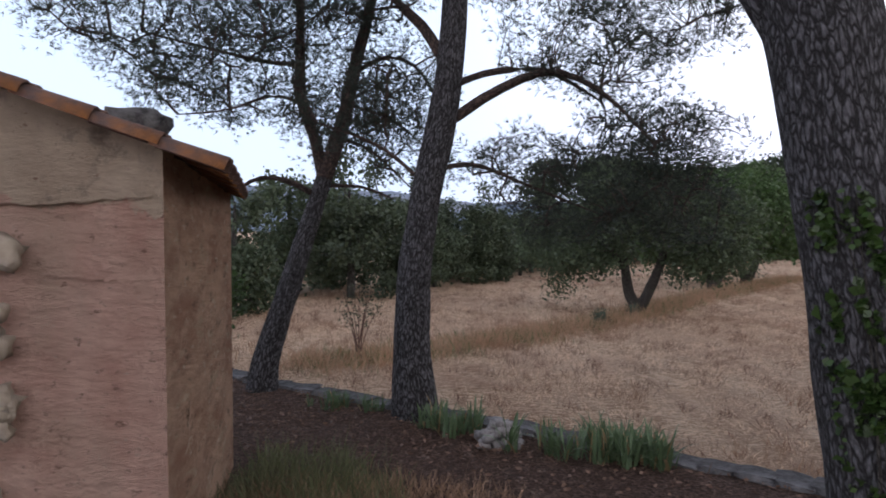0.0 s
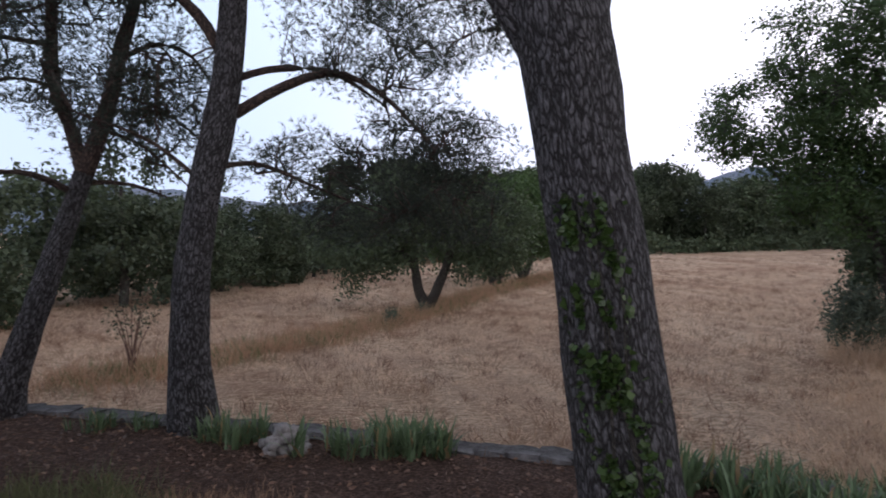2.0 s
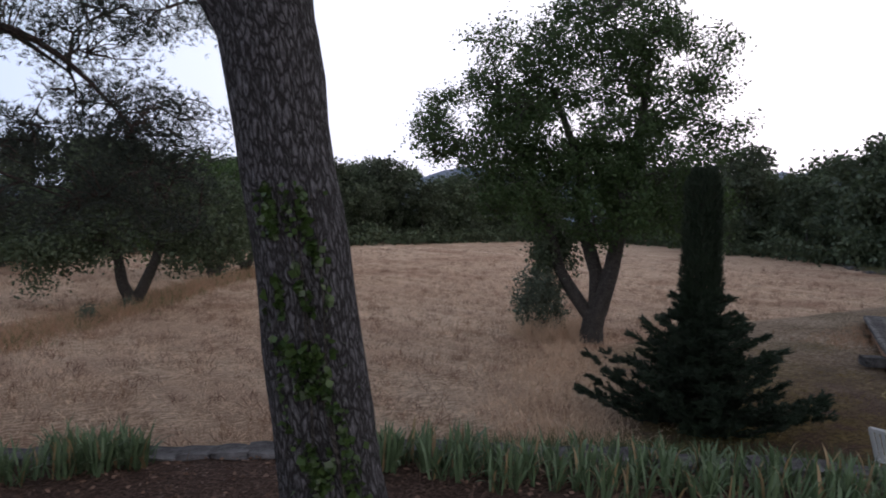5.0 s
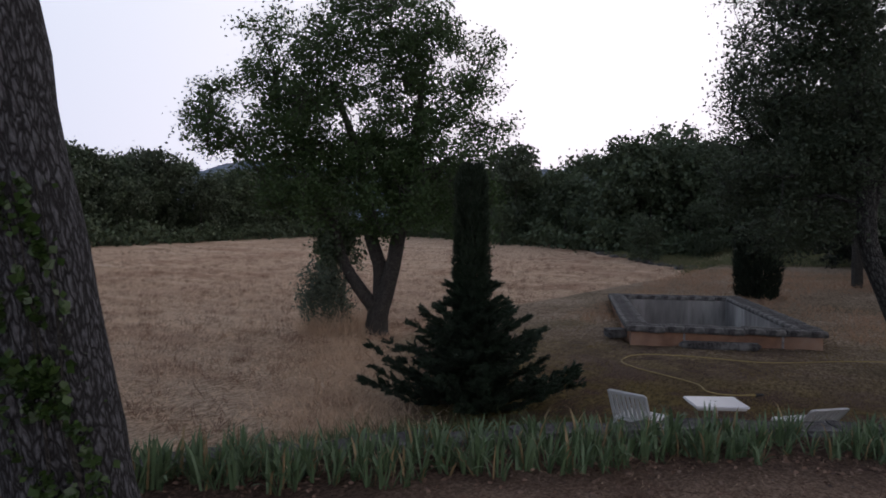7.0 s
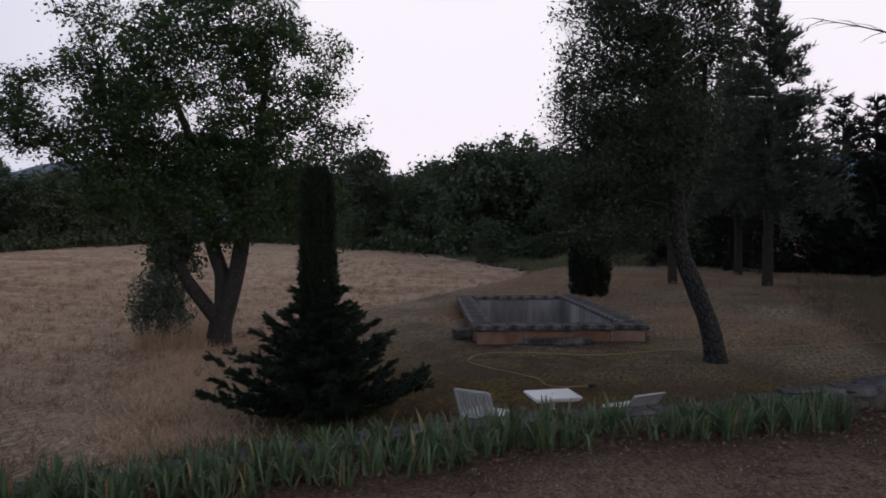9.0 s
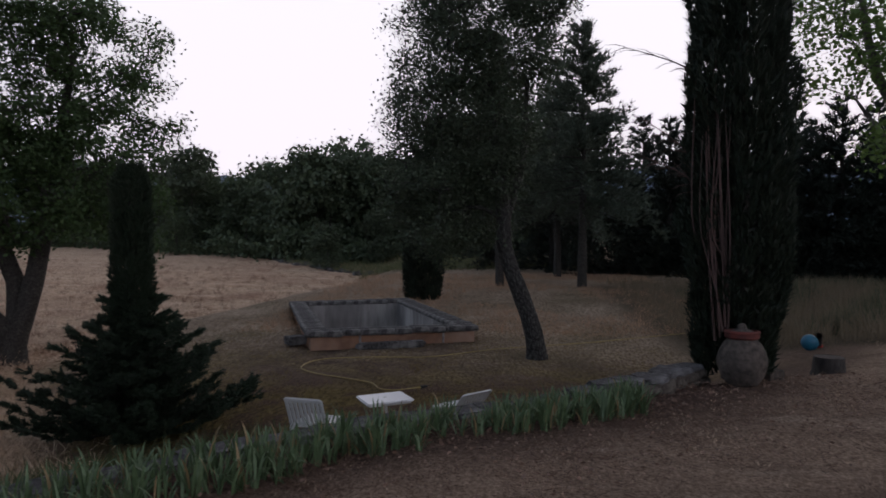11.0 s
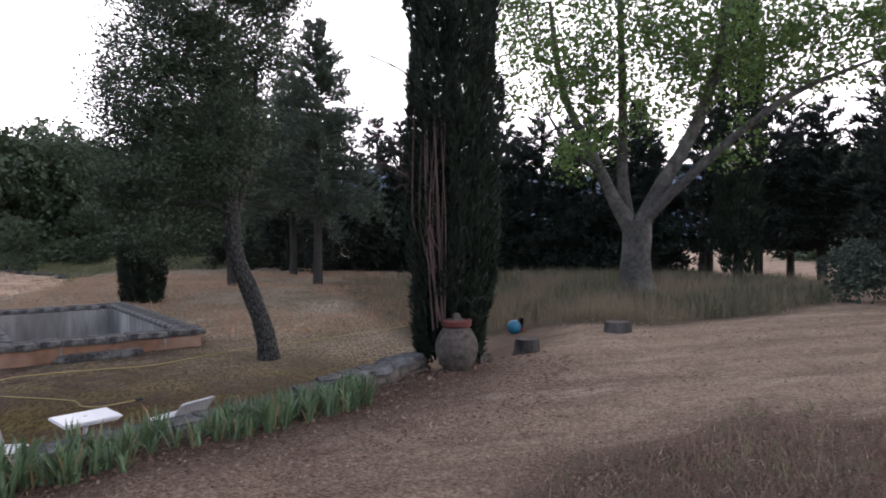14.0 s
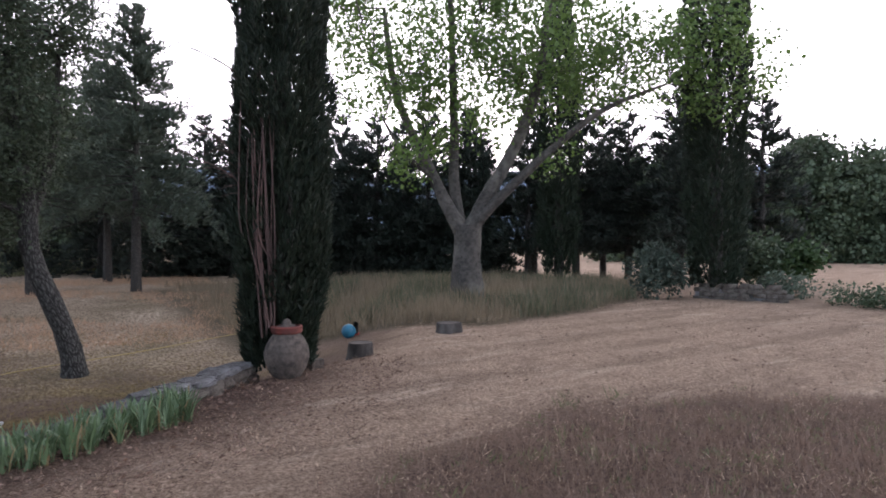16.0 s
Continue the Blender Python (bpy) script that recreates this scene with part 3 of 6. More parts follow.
tree("pine_tree", facing(-0.25, 8.33, -0.02), "tall pine with a reddish upper trunk and arching dead boughs",
     ([(0, 0, 0), (-0.05, 0, 0.7), (-0.06, 0, 1.7), (0.1, 0, 2.9), (0.32, 0, 4.1), (0.42, 0.1, 5.6), (0.5, 0.2, 8.2)], [0.31, 0.24, 0.21, 0.19, 0.18, 0.15, 0.06]),
     [([(0.42, 0, 3.75), (0.9, -0.2, 4.05), (1.5, -0.4, 4.25), (2.1, -0.5, 4.0), (2.7, -0.6, 3.4)], [0.07, 0.06, 0.045, 0.03, 0.012]),
      ([(0.4, 0, 4.15), (0.9, 0.1, 4.35), (1.6, 0.2, 4.4), (2.3, 0.2, 4.05)], [0.05, 0.045, 0.03, 0.012]),
      ([(0.35, 0, 4.3), (0.05, 0.3, 4.9), (-0.4, 0.4, 5.4), (-0.7, 0.5, 6.3)], [0.08, 0.07, 0.05, 0.03]),
      ([(0.45, 0, 5.3), (0.9, 0, 5.7), (1.3, 0.2, 6.4)], [0.1, 0.08, 0.04]),
      ([(0.1, 0, 2.9), (-0.5, 0.2, 3.4), (-1.3, 0.3, 3.7)], [0.03, 0.022, 0.01]),
      ([(0.15, 0, 3.1), (0.7, 0.2, 3.2), (1.4, 0.2, 2.95), (2.3, 0.1, 2.6)], [0.035, 0.03, 0.02, 0.01])],
     [((1.2, 0.2, 6.2), (1.9, 1.6, 0.9)), ((2.6, -0.3, 3.6), (0.8, 0.8, 0.7)), ((2.0, -0.2, 4.6), (1.1, 0.9, 0.6)), ((3.2, 0.4, 5.3), (1.2, 1.2, 0.7)),
      ((-0.9, 0.4, 5.6), (1.3, 1.2, 0.8)), ((0.5, 0.2, 7.6), (2.4, 2.0, 1.3)), ((1.4, 0.5, 3.3), (0.9, 0.8, 0.4)), ((-0.9, 0.6, 4.0), (1.1, 1.0, 0.7)), ((3.4, 0.4, 3.5), (1.0, 0.9, 0.6)), ((2.6, 0.3, 6.6), (1.6, 1.4, 0.9)), ((2.1, 0.1, 2.75), (1.2, 0.9, 0.55)), ((3.2, 0.0, 2.7), (0.9, 0.8, 0.6))],
     1700, 22, 0, 0.11, M["needle"], M["pine_bark"], 12, needles=(7, 0.085, 0.0085), limb_bark=M["pine_bark_red"], group="pines by the wall", twig=0.021)
# the great pine in front
tree("pine_tree", facing(2.6, 4.07, 0.08), "huge old pine with deep furrows and climbing ivy",
     ([(0.29, 0, -0.15), (0.24, 0, 0.25), (0.165, 0, 0.71), (0.083, 0, 1.23), (-0.013, 0, 1.93), (-0.138, 0, 2.62), (-0.243, 0, 3.31), (-0.33, 0, 3.75), (-0.5, 0.1, 5.2)], [0.42, 0.36, 0.325, 0.32, 0.297, 0.289, 0.3, 0.31, 0.22]),
     [([(-0.26, 0, 3.2), (-0.5, 0, 3.65), (-0.85, 0, 4.2), (-1.4, 0.2, 5.4)], [0.2, 0.18, 0.15, 0.1]),
      ([(-0.25, 0, 3.5), (-0.1, 0.1, 4.4), (0.3, 0.2, 5.6)], [0.24, 0.22, 0.15])],
     [((-1.4, 0.2, 4.25), (1.3, 1.0, 0.5)), ((0.9, 0.3, 4.6), (0.8, 0.8, 0.35)), ((-0.4, 0.4, 5.6), (2.4, 2.0, 0.8))],
     130, 30, 0, 0.14, M["needle"], M["pine_bark"], 13, needles=(8, 0.085, 0.004), sides=40, knots=0.07, twig=0.012)
# the oak at the edge of the field
tree("oak_tree", facing(15.0, 11.5, -0.68), "broad green oak with several crooked stems on a grassy bank",
     ([(0, 0, -0.1), (0.03, 0, 0.5), (0.1, 0, 1.0)], [0.38, 0.3, 0.28]),
     [([(0.05, 0, 0.7), (-0.5, 0, 1.4), (-0.95, 0.2, 2.2), (-1.3, 0.2, 3.4), (-2.5, 0.3, 4.8)], [0.2, 0.18, 0.15, 0.12, 0.06]),
      ([(0.1, 0, 0.9), (0.1, 0.2, 1.9), (-0.2, 0.2, 3.0), (-0.5, 0.1, 5.0), (-1.2, 0, 7.0)], [0.24, 0.2, 0.18, 0.13, 0.06]),
      ([(0.15, 0, 0.9), (0.4, -0.1, 1.8), (0.65, 0, 3.0), (1.0, 0.2, 5.0), (1.3, 0, 7.4)], [0.26, 0.22, 0.2, 0.14, 0.06]),
      ([(0.3, 0, 1.8), (0.9, 0.4, 3.4), (2.0, 0.5, 5.0)], [0.15, 0.12, 0.06])],
     [((-3.3, 0, 6.0), (1.9, 1.8, 1.3)), ((-2.0, 0, 7.6), (1.9, 1.9, 1.3)), ((0.3, 0, 8.6), (2.0, 2.0, 1.2)), ((1.8, 0, 7.3), (1.8, 1.9, 1.6)), ((-0.6, 0.5, 6.0), (2.6, 2.2, 1.8)),
      ((1.6, 0, 4.9), (1.7, 1.9, 1.4)), ((-1.9, 0, 4.4), (1.6, 1.5, 0.8)), ((3.2, 0, 5.8), (0.6, 0.6, 0.5)), ((0.6, -0.5, 3.6), (1.6, 1.5, 0.8)), ((-4.6, 0, 5.6), (0.7, 0.8, 0.6)),
      ((2.4, -0.2, 3.9), (1.0, 1.2, 0.9)), ((-1.6, -0.3, 3.7), (1.3, 1.2, 0.6)), ((2.9, 0.2, 3.0), (0.5, 0.7, 0.6)), ((0.2, 0.3, 4.9), (1.8, 1.6, 1.0)), ((-3.0, 0.2, 5.1), (1.3, 1.2, 0.7))],
     900, 120, 0.085, 0.2, M["oak_leaf"], M["oak_bark"], 21, twig=0.03)
# the dark leaning tree by the basin
tree("holm_oak_tree", facing(16.2, -0.68, ground_z(16.2, -0.68) - 0.04), "dark evergreen oak with a curved mossy trunk on the lawn",
     ([(0.03, 0, -0.05), (-0.03, 0, 0.4), (-0.18, 0, 1.05), (-0.56, 0, 2.05), (-0.74, 0, 2.75), (-0.79, 0, 3.9), (-0.95, 0, 4.7), (-1.1, 0.2, 6.6)], [0.27, 0.225, 0.205, 0.19, 0.18, 0.165, 0.14, 0.06]),
     [([(-0.76, 0, 3.2), (-0.5, 0.1, 4.0), (-0.3, 0.2, 5.0), (-0.2, 0.1, 6.6)], [0.12, 0.1, 0.08, 0.04]), ([(-0.82, 0, 4.1), (-1.6, 0.2, 4.6), (-2.6, 0.3, 5.0)], [0.11, 0.08, 0.03]),
      ([(-0.76, 0, 3.3), (-1.4, -0.2, 3.6), (-2.3, -0.1, 3.4)], [0.07, 0.05, 0.02])],
     [((-1.2, 0, 8.6), (1.9, 1.8, 1.0)), ((-2.2, 0, 7.3), (1.3, 1.5, 1.1)), ((-0.6, 0, 7.2), (1.2, 1.4, 1.1)), ((-2.7, 0, 5.9), (1.0, 1.4, 1.0)), ((-1.5, 0.2, 5.7), (1.5, 1.5, 1.2)), ((-2.6, 0, 4.4), (1.2, 1.5, 1.1)),
      ((-1.4, 0.3, 4.3), (1.2, 1.4, 0.9)), ((-2.2, 0, 3.1), (1.2, 1.4, 0.7)), ((-0.3, 0, 5.3), (0.7, 0.9, 0.8)), ((0.1, 0, 8.2), (0.8, 1.0, 0.8)), ((-1.3, 0.5, 3.1), (0.7, 0.9, 0.5)), ((-3.0, 0, 3.6), (0.7, 0.9, 0.7))],
     800, 140, 0.064, 0.2, M["soft_leaf"], M["dark_bark"], 22, twig=0.025)
# the plane tree
tree("plane_tree", facing(17.7, -11.45, 0.6), "large pale-barked plane tree with spreading limbs and yellow-green leaves",
     ([(0, 0, -0.35), (0, 0, 0.7), (0.02, 0, 1.5), (0.05, 0, 2.1)], [0.6, 0.46, 0.42, 0.44]),
     [([(-0.1, 0, 1.8), (-0.7, 0, 2.9), (-1.3, 0.2, 4.2), (-2.2, 0.3, 6.2), (-2.6, 0.3, 9.0)], [0.27, 0.2, 0.16, 0.12, 0.06]),
      ([(-0.2, 0.1, 1.9), (-0.4, 0.5, 3.4), (-0.4, 0.6, 5.5), (-0.5, 0.6, 9.5)], [0.24, 0.17, 0.14, 0.08]),
      ([(0.1, 0, 1.9), (0.7, 0, 3.1), (1.5, 0, 4.5), (2.2, 0, 6.4), (2.6, 0, 9.0)], [0.29, 0.23, 0.19, 0.15, 0.08]),
      ([(0.4, -0.1, 2.3), (1.3, -0.2, 3.2), (2.6, -0.3, 4.4), (4.2, -0.3, 5.6), (6.0, -0.4, 6.3)], [0.2, 0.15, 0.12, 0.09, 0.04]),
      ([(-1.0, 0.1, 3.6), (-1.9, 0, 4.3), (-2.6, 0, 5.4)], [0.1, 0.08, 0.03])],
     [((-2.8, 0, 7.2), (2.3, 2.2, 2.2)), ((0.3, 0, 6.6), (2.2, 2.2, 2.2)), ((2.6, 0, 7.6), (2.4, 2.4, 2.2)), ((5.0, 0, 7.0), (2.0, 2.0, 1.5)), ((7.6, -0.3, 7.2), (1.8, 1.6, 2.0)),
      ((-1.0, 0, 9.6), (4, 3, 1.2)), ((-1.4, 0, 4.3), (0.9, 1.0, 0.9)), ((2.8, 0, 4.3), (0.9, 0.8, 0.7))],
     580, 52, 0.115, 0.32, M["plane_leaf"], M["plane_bark"], 23, long=1.2, twig=0.02)
# oaks out in the field
for i, (x, y, h, wd) in enumerate(((6.65, 25.4, 6.4, 4.6), (13.5, 36.5, 7.5, 5.2), (16.5, 39.5, 7.6, 5.0))):
    k = h / 6.4
    tree("field_oak_tree", facing(x, y, ground_z(x, y) - 0.1), "low spreading oak with two stems in the dry field",
         ([(0, 0, 0), (-0.1, 0, 0.5 * k), (-0.3, 0, 1.0 * k), (-0.5, 0, 2.2 * k)], [0.28, 0.22, 0.2, 0.15]),
         [([(0.1, 0, 0.2), (0.45, 0, 1.0 * k), (0.9, 0.2, 2.2 * k), (1.2, 0, 4 * k)], [0.22, 0.2, 0.16, 0.08]), ([(-0.45, 0, 1.8 * k), (-1.4, 0, 3 * k), (-2.4, 0, 3.6 * k)], [0.14, 0.1, 0.05])],
         [((-2.4, 0, 3.0 * k), (wd * 0.45, 2.0, 1.5 * k)), ((0, 0, 4.4 * k), (wd * 0.5, 2.2, 1.7 * k)), ((2.2, 0, 3.4 * k), (wd * 0.45, 2.0, 1.7 * k)), ((-2.8, 0, 1.5 * k), (0.6, 0.6, 0.9 * k)), ((2.0, 0, 1.9 * k), (1.0, 1.0, 0.4 * k)), ((-1.6, -0.3, 2.2 * k), (1.3, 1.0, 0.6 * k)), ((3.2, 0, 2.3 * k), (1.1, 1.0, 0.7 * k))],
         420, 100 if i == 0 else 50, 0.12 if i == 0 else 0.18, 0.32, M["wood_leaf"] if i == 0 else M["oak_leaf"], M["oak_bark"], 31 + i, twig=0.025, group="oaks in the field")


def cypress(name, m, label, width, height, n, mat, seed, base=0.0, leaf=0.16, lean=0.0, group="", blunt=0.45):
    """A columnar cypress: upright sprays packed round a hidden stem."""
    rng = np.random.default_rng(seed)
    top = thing(name, m, label, "cypress", group)
    V, F, U = tube(smooth_line([(0, 0, 0), (0, 0, height * 0.5), (lean, 0, height * 0.97)], 10), np.linspace(0.14 + width * 0.06, 0.02, 10), 8, 0.1, seed)
    put("trunk", mesh_of("trunk", V, F, M["oak_bark"], U, True), top)
    z = base + (height - base) * rng.uniform(0, 1, n) ** 0.9
    f = (z - base) / (height - base)
    prof = 0.5 * width * np.minimum(1.0, 0.75 + 1.6 * f) * np.clip((1.04 - f) / blunt, 0, 1) ** 0.55
    a = rng.uniform(0, 2 * math.pi, n)
    lump = np.array([noise.noise((2.2 * math.cos(t), 2.2 * math.sin(t), h * 1.1 + seed)) for t, h in zip(a, z)])
    rr = prof * (1 + 0.42 * lump) * (1 - 0.45 * rng.uniform(0, 1, n) ** 2.2)
    c = np.stack([rr * np.cos(a) + lean * f, rr * np.sin(a), z], 1)
    out = np.stack([np.cos(a), np.sin(a), np.full(n, 2.2)], 1)
    V1, F1 = tufts(rng, c, unit(out), leaf * 1.5, 5, 0.3, leaf * 0.3)
    put("crown", mesh_of("crown", V1, F1, mat), top)
    return top


# the old cypress by the jar, with a dead, bare side
old = cypress("cypress_tree", facing(10.45, -3.2, 0.28), "old dark cypress with dead bare stems down one side", 1.32, 10.5, 24000, M["cypress_leaf"], 41, 0.1, 0.1)
rng = np.random.default_rng(42)
for i in range(17):
    u0, v0 = -0.1 - 0.34 * rng.uniform(), -0.5 - 0.16 * rng.uniform()
    z0, z1 = 0.5 + 1.8 * rng.uniform(), 2.9 + 1.9 * rng.uniform()
    bend = rng.normal(size=3) * 0.1
    p = smooth_line([(u0 * 0.7, v0, z0), (u0 + bend[0], v0 - 0.05, 2.2), (u0 * 1.1 + bend[1], v0 + 0.05, z1)], 10)
    V, F, U = tube(p, np.linspace(0.008 + 0.014 * rng.uniform(), 0.004, 10), 6, 0.2, i)
    put("dead_stem", mesh_of("dead_stem", V, F, M["dead_wood"], U, True), old)
for z0, ln, rise in ((2.5, 0.85, 0.55), (4.0, 1.0, 0.6), (2.7, 0.7, 0.75)):
    tubes = []
    main = smooth_line([(-0.5, -0.3, z0), (-0.65, -0.3, z0 + rise * 0.7), (-0.5 - ln, -0.35, z0 + rise * 1.35)], 9)
    tubes.append(tube(main, np.linspace(0.022, 0.004, 9), 5))
    for k in range(2, 9):
        a = main[k]
        for s in (-1, 1):
            e = a + Vector((-0.22 - 0.1 * rng.uniform(), s * 0.06, 0.1 * rng.normal() + 0.03))
            tubes.append(tube([a, a.lerp(e, 0.5) + Vector((0, 0, 0.025)), e], [0.007, 0.005, 0.002], 3))
    V, F, U = join_tubes(tubes)
    put("dead_branch", mesh_of("dead_branch", V, F, M["dead_wood"], U, True), old)
# other columnar cypresses
cypress("cypress_tree", facing(27.2, 3.3, -0.35), "dark columnar cypress behind the stone basin", 1.5, 6.0, 5000, M["cypress_leaf"], 43, 0.1, 0.16)
cypress("cypress_tree", facing(13.95, -18.6, 0.2), "tall broad cypress behind the boundary wall", 1.85, 15.0, 11000, M["cypress_leaf"], 44, 0.5, 0.16)
cypress("cypress_tree", facing(23.6, -20.6, 0.1), "tall dark cypress behind the plane tree", 1.8, 14.5, 6000, M["cypress_leaf"], 45, 0.5, 0.2)

# young cypress: a column above a skirt of spreading branches
yc = cypress("young_cypress_tree", facing(9.85, 5.48, -0.56), "young dark cypress with a wide skirt of low branches", 0.52, 3.9, 9000, M["cypress_leaf"], 46, 0.5, 0.06, blunt=0.12)
rng = np.random.default_rng(47)
BOUGHS = 120
for i in range(BOUGHS):
    a = 2.399 * i + 0.5 * rng.uniform()
    f = i / BOUGHS
    z0 = 0.1 + 1.95 * f ** 1.35
    ln = (0.2 + 1.62 * (1 - f) ** 0.9) * rng.uniform(0.66, 1.14)
    d = Vector((math.cos(a), math.sin(a), 0))
    side = np.array(d.cross(Vector((0, 0, 1))))
    lift = ln * rng.uniform(0.12, 0.34)
    main = smooth_line([(0, 0, z0 * 0.85), tuple(d * ln * 0.5 + Vector((0, 0, z0 - 0.02))), tuple(d * ln + Vector((0, 0, z0 + lift)))], 9)
    V0, F0, U0 = tube(main, np.linspace(0.018, 0.003, 9), 5)
    bough = put("bough", mesh_of("bough", V0, F0, M["oak_bark"], U0, True), yc)
    # short side twigs along the bough, each a narrow plume of scale leaves
    C, D = [], []
    for k in range(int(12 + 26 * ln)):
        u = rng.uniform(0.12, 1.0) ** 0.85
        q = np.array(main[min(int(u * 8.99), 8)])
        w = np.array(d) * 0.75 + side * rng.choice((-1, 1)) * rng.uniform(0.3, 0.9) + np.array((0, 0, rng.uniform(0.1, 0.75)))
        w = w / np.linalg.norm(w)
        tl = (0.12 + 0.24 * (1 - u) * min(1.0, ln)) * rng.uniform(0.7, 1.3)
        m = int(7 + 40 * tl)
        C.append(q + np.linspace(0, 1, m)[:, None] * w * tl + rng.normal(size=(m, 3)) * 0.008)
        D.append(np.tile(w, (m, 1)))
    V1, F1 = tufts(rng, np.concatenate(C), np.concatenate(D), 0.06, 5, 0.45, 0.014)
    spray = put("spray", mesh_of("spray", V1, F1, M["young_cypress_leaf"]), bough)
    tagged(spray, kind="stuff")


def conifer(name, m, label, height, width, n, mat, seed, bare=0.25, group="", leaf=0.3, step=0.042):
    """A spiky conifer: whorls of drooping boughs on a straight stem."""
    rng = np.random.default_rng(seed)
    top = thing(name, m, label, "conifer", group)
    V, F, U = tube([(0, 0, 0), (0.05, 0, height * 0.5), (0, 0, height)], [0.16 + 0.006 * height, 0.12, 0.02], 8, 0.1, seed)
    put("trunk", mesh_of("trunk", V, F, M["oak_bark"], U, True), top)
    C, D, T = [], [], []
    z = height * bare
    while z < height * 0.99:
        f = (z - height * bare) / (height * (1 - bare))
        for a in rng.uniform(0, 2 * math.pi, 6):
            ln = 0.5 * width * (1 - f) ** 0.8 * rng.uniform(0.6, 1.15) + 0.12
            k = max(3, int(n * ln / 14))
            s = rng.uniform(0.15, 1, k)
            d = np.array([math.cos(a), math.sin(a), 0.15 + 0.5 * f])
            p = np.array([0, 0, z]) + s[:, None] * d * ln + np.array([0, 0, -0.12])[None] * (s[:, None] * ln) ** 2 + rng.normal(size=(k, 3)) * 0.09 * (0.5 + ln * 0.35)
            C.append(p)
            D.append(np.tile(d + (0, 0, 0.45), (k, 1)))
            T.append(tube([(0, 0, z), tuple(np.array([0, 0, z]) + d * ln * 0.9 + (0, 0, -0.1 * ln * ln))], [0.02 + 0.006 * ln, 0.006], 4))
        z += height * step * rng.uniform(0.7, 1.3)
    V, F, U = join_tubes(T)
    put("branchwork", mesh_of("branchwork", V, F, M["oak_bark"], U), top)
    V, F = tufts(rng, np.concatenate(C), unit(np.concatenate(D)), leaf, 4, 0.45, leaf * 0.22)
    put("crown", mesh_of("crown", V, F, mat), top)
    return top


# the pines on the far lawn
fa = conifer("lawn_pine_tree", facing(31.9, -3.7, -0.05), "tall spiky pine with a bare lower trunk on the lawn", 12.6, 7.0, 330, M["lawn_pine_leaf"], 51, 0.28, "pines on the far lawn", 0.3, 0.026)
for x, y, k, turn in ((39.5, -3.2, 1.02, 140), (32.0, 0.2, 0.95, 70)):
    copy_thing(fa, pose(x, y, ground_z(x, y) - 0.05, 0, 0, turn) @ Matrix.Scale(k, 4))
# the dark belt of conifers behind the plane tree
hedge = [conifer("belt_conifer", facing(x, y, ground_z(x, y) - 0.1), "dark dense conifer in the belt behind the meadow", h, w, 160, M["fir_leaf"], 60 + i, b, "belt of conifers", 0.42)
         for i, (x, y, h, w, b) in enumerate(((43, -6, 10.5, 6.6, 0.02), (39, -15, 9.0, 6.6, 0.02), (30, -24, 9.5, 5.6, 0.2)))]
rng = np.random.default_rng(66)
spots = [(46.5, -3.4, 0), (45.2, -9.4, 0), (41.8, -10.2, 1), (43.6, -13.6, 0), (40.6, -13.0, 0), (37.6, -16.6, 1), (41.5, -17.5, 0), (36.4, -19.4, 0), (38.8, -20.8, 1), (34.2, -21.6, 1), (36.5, -24.5, 0), (32.4, -22.6, 1),
         (27.4, -25.3, 2), (28.6, -28.6, 2), (25.0, -26.8, 2), (22.2, -27.4, 2), (24.0, -31.0, 2), (20.4, -26.2, 2), (33, -27, 2), (19.2, -29.6, 2), (47.5, 0.5, 1), (50, -4, 0), (48, -12, 1), (43, -7.8, 1), (39.6, -15.0, 0), (35, -20.4, 0), (42.6, -11.6, 1), (33.2, -22.2, 0), (37.2, -18.0, 1)]
for x, y, k in spots:
    copy_thing(hedge[k], pose(x, y, ground_z(x, y) - 0.1, 0, 0, rng.uniform(0, 360)) @ Matrix.Scale(rng.uniform(0.82, 1.12), 4))


# ---- woods round the field ----
def wood_tree(name, label, height, spread, n, leaf, mat, seed, skirt, group):
    rng = np.random.default_rng(seed)
    top = thing(name, pose(0, 0, 0), label, "tree", group)
    V, F, U = tube(smooth_line([(0, 0, -0.1), (0.2, 0, height * 0.3), (0, 0.1, height * 0.75)], 8), np.linspace(0.2, 0.05, 8), 7, 0.15, seed)
    put("trunk", mesh_of("trunk", V, F, M["oak_bark"], U, True), top)
    blobs = []
    for i in range(13):
        a, f = rng.uniform(0, 2 * math.pi), rng.uniform(skirt, 0.92)
        rr = spread * (0.62 if f < 0.75 else 0.4) * rng.uniform(0.35, 1)
        blobs.append(((rr * math.cos(a), rr * math.sin(a), f * height), (spread * rng.uniform(0.28, 0.45),) * 2 + (height * rng.uniform(0.09, 0.15),)))
    ends = in_blobs(rng, blobs, n // 26, 0.55)
    V, F, U = join_tubes(branch_out(rng, [(0, 0, height * f) for f in (0.2, 0.35, 0.5, 0.65)], ends[::5], 0.02))
    put("branchwork", mesh_of("branchwork", V, F, M["oak_bark"], U), top)
    c = np.repeat(ends, 26, 0)
    c = c + rng.normal(size=c.shape) * spread * 0.075
    V, F = leaves(rng, c, leaf, 0.0, 1.5)
    put("crown", mesh_of("crown", V, F, mat), top)
    return top


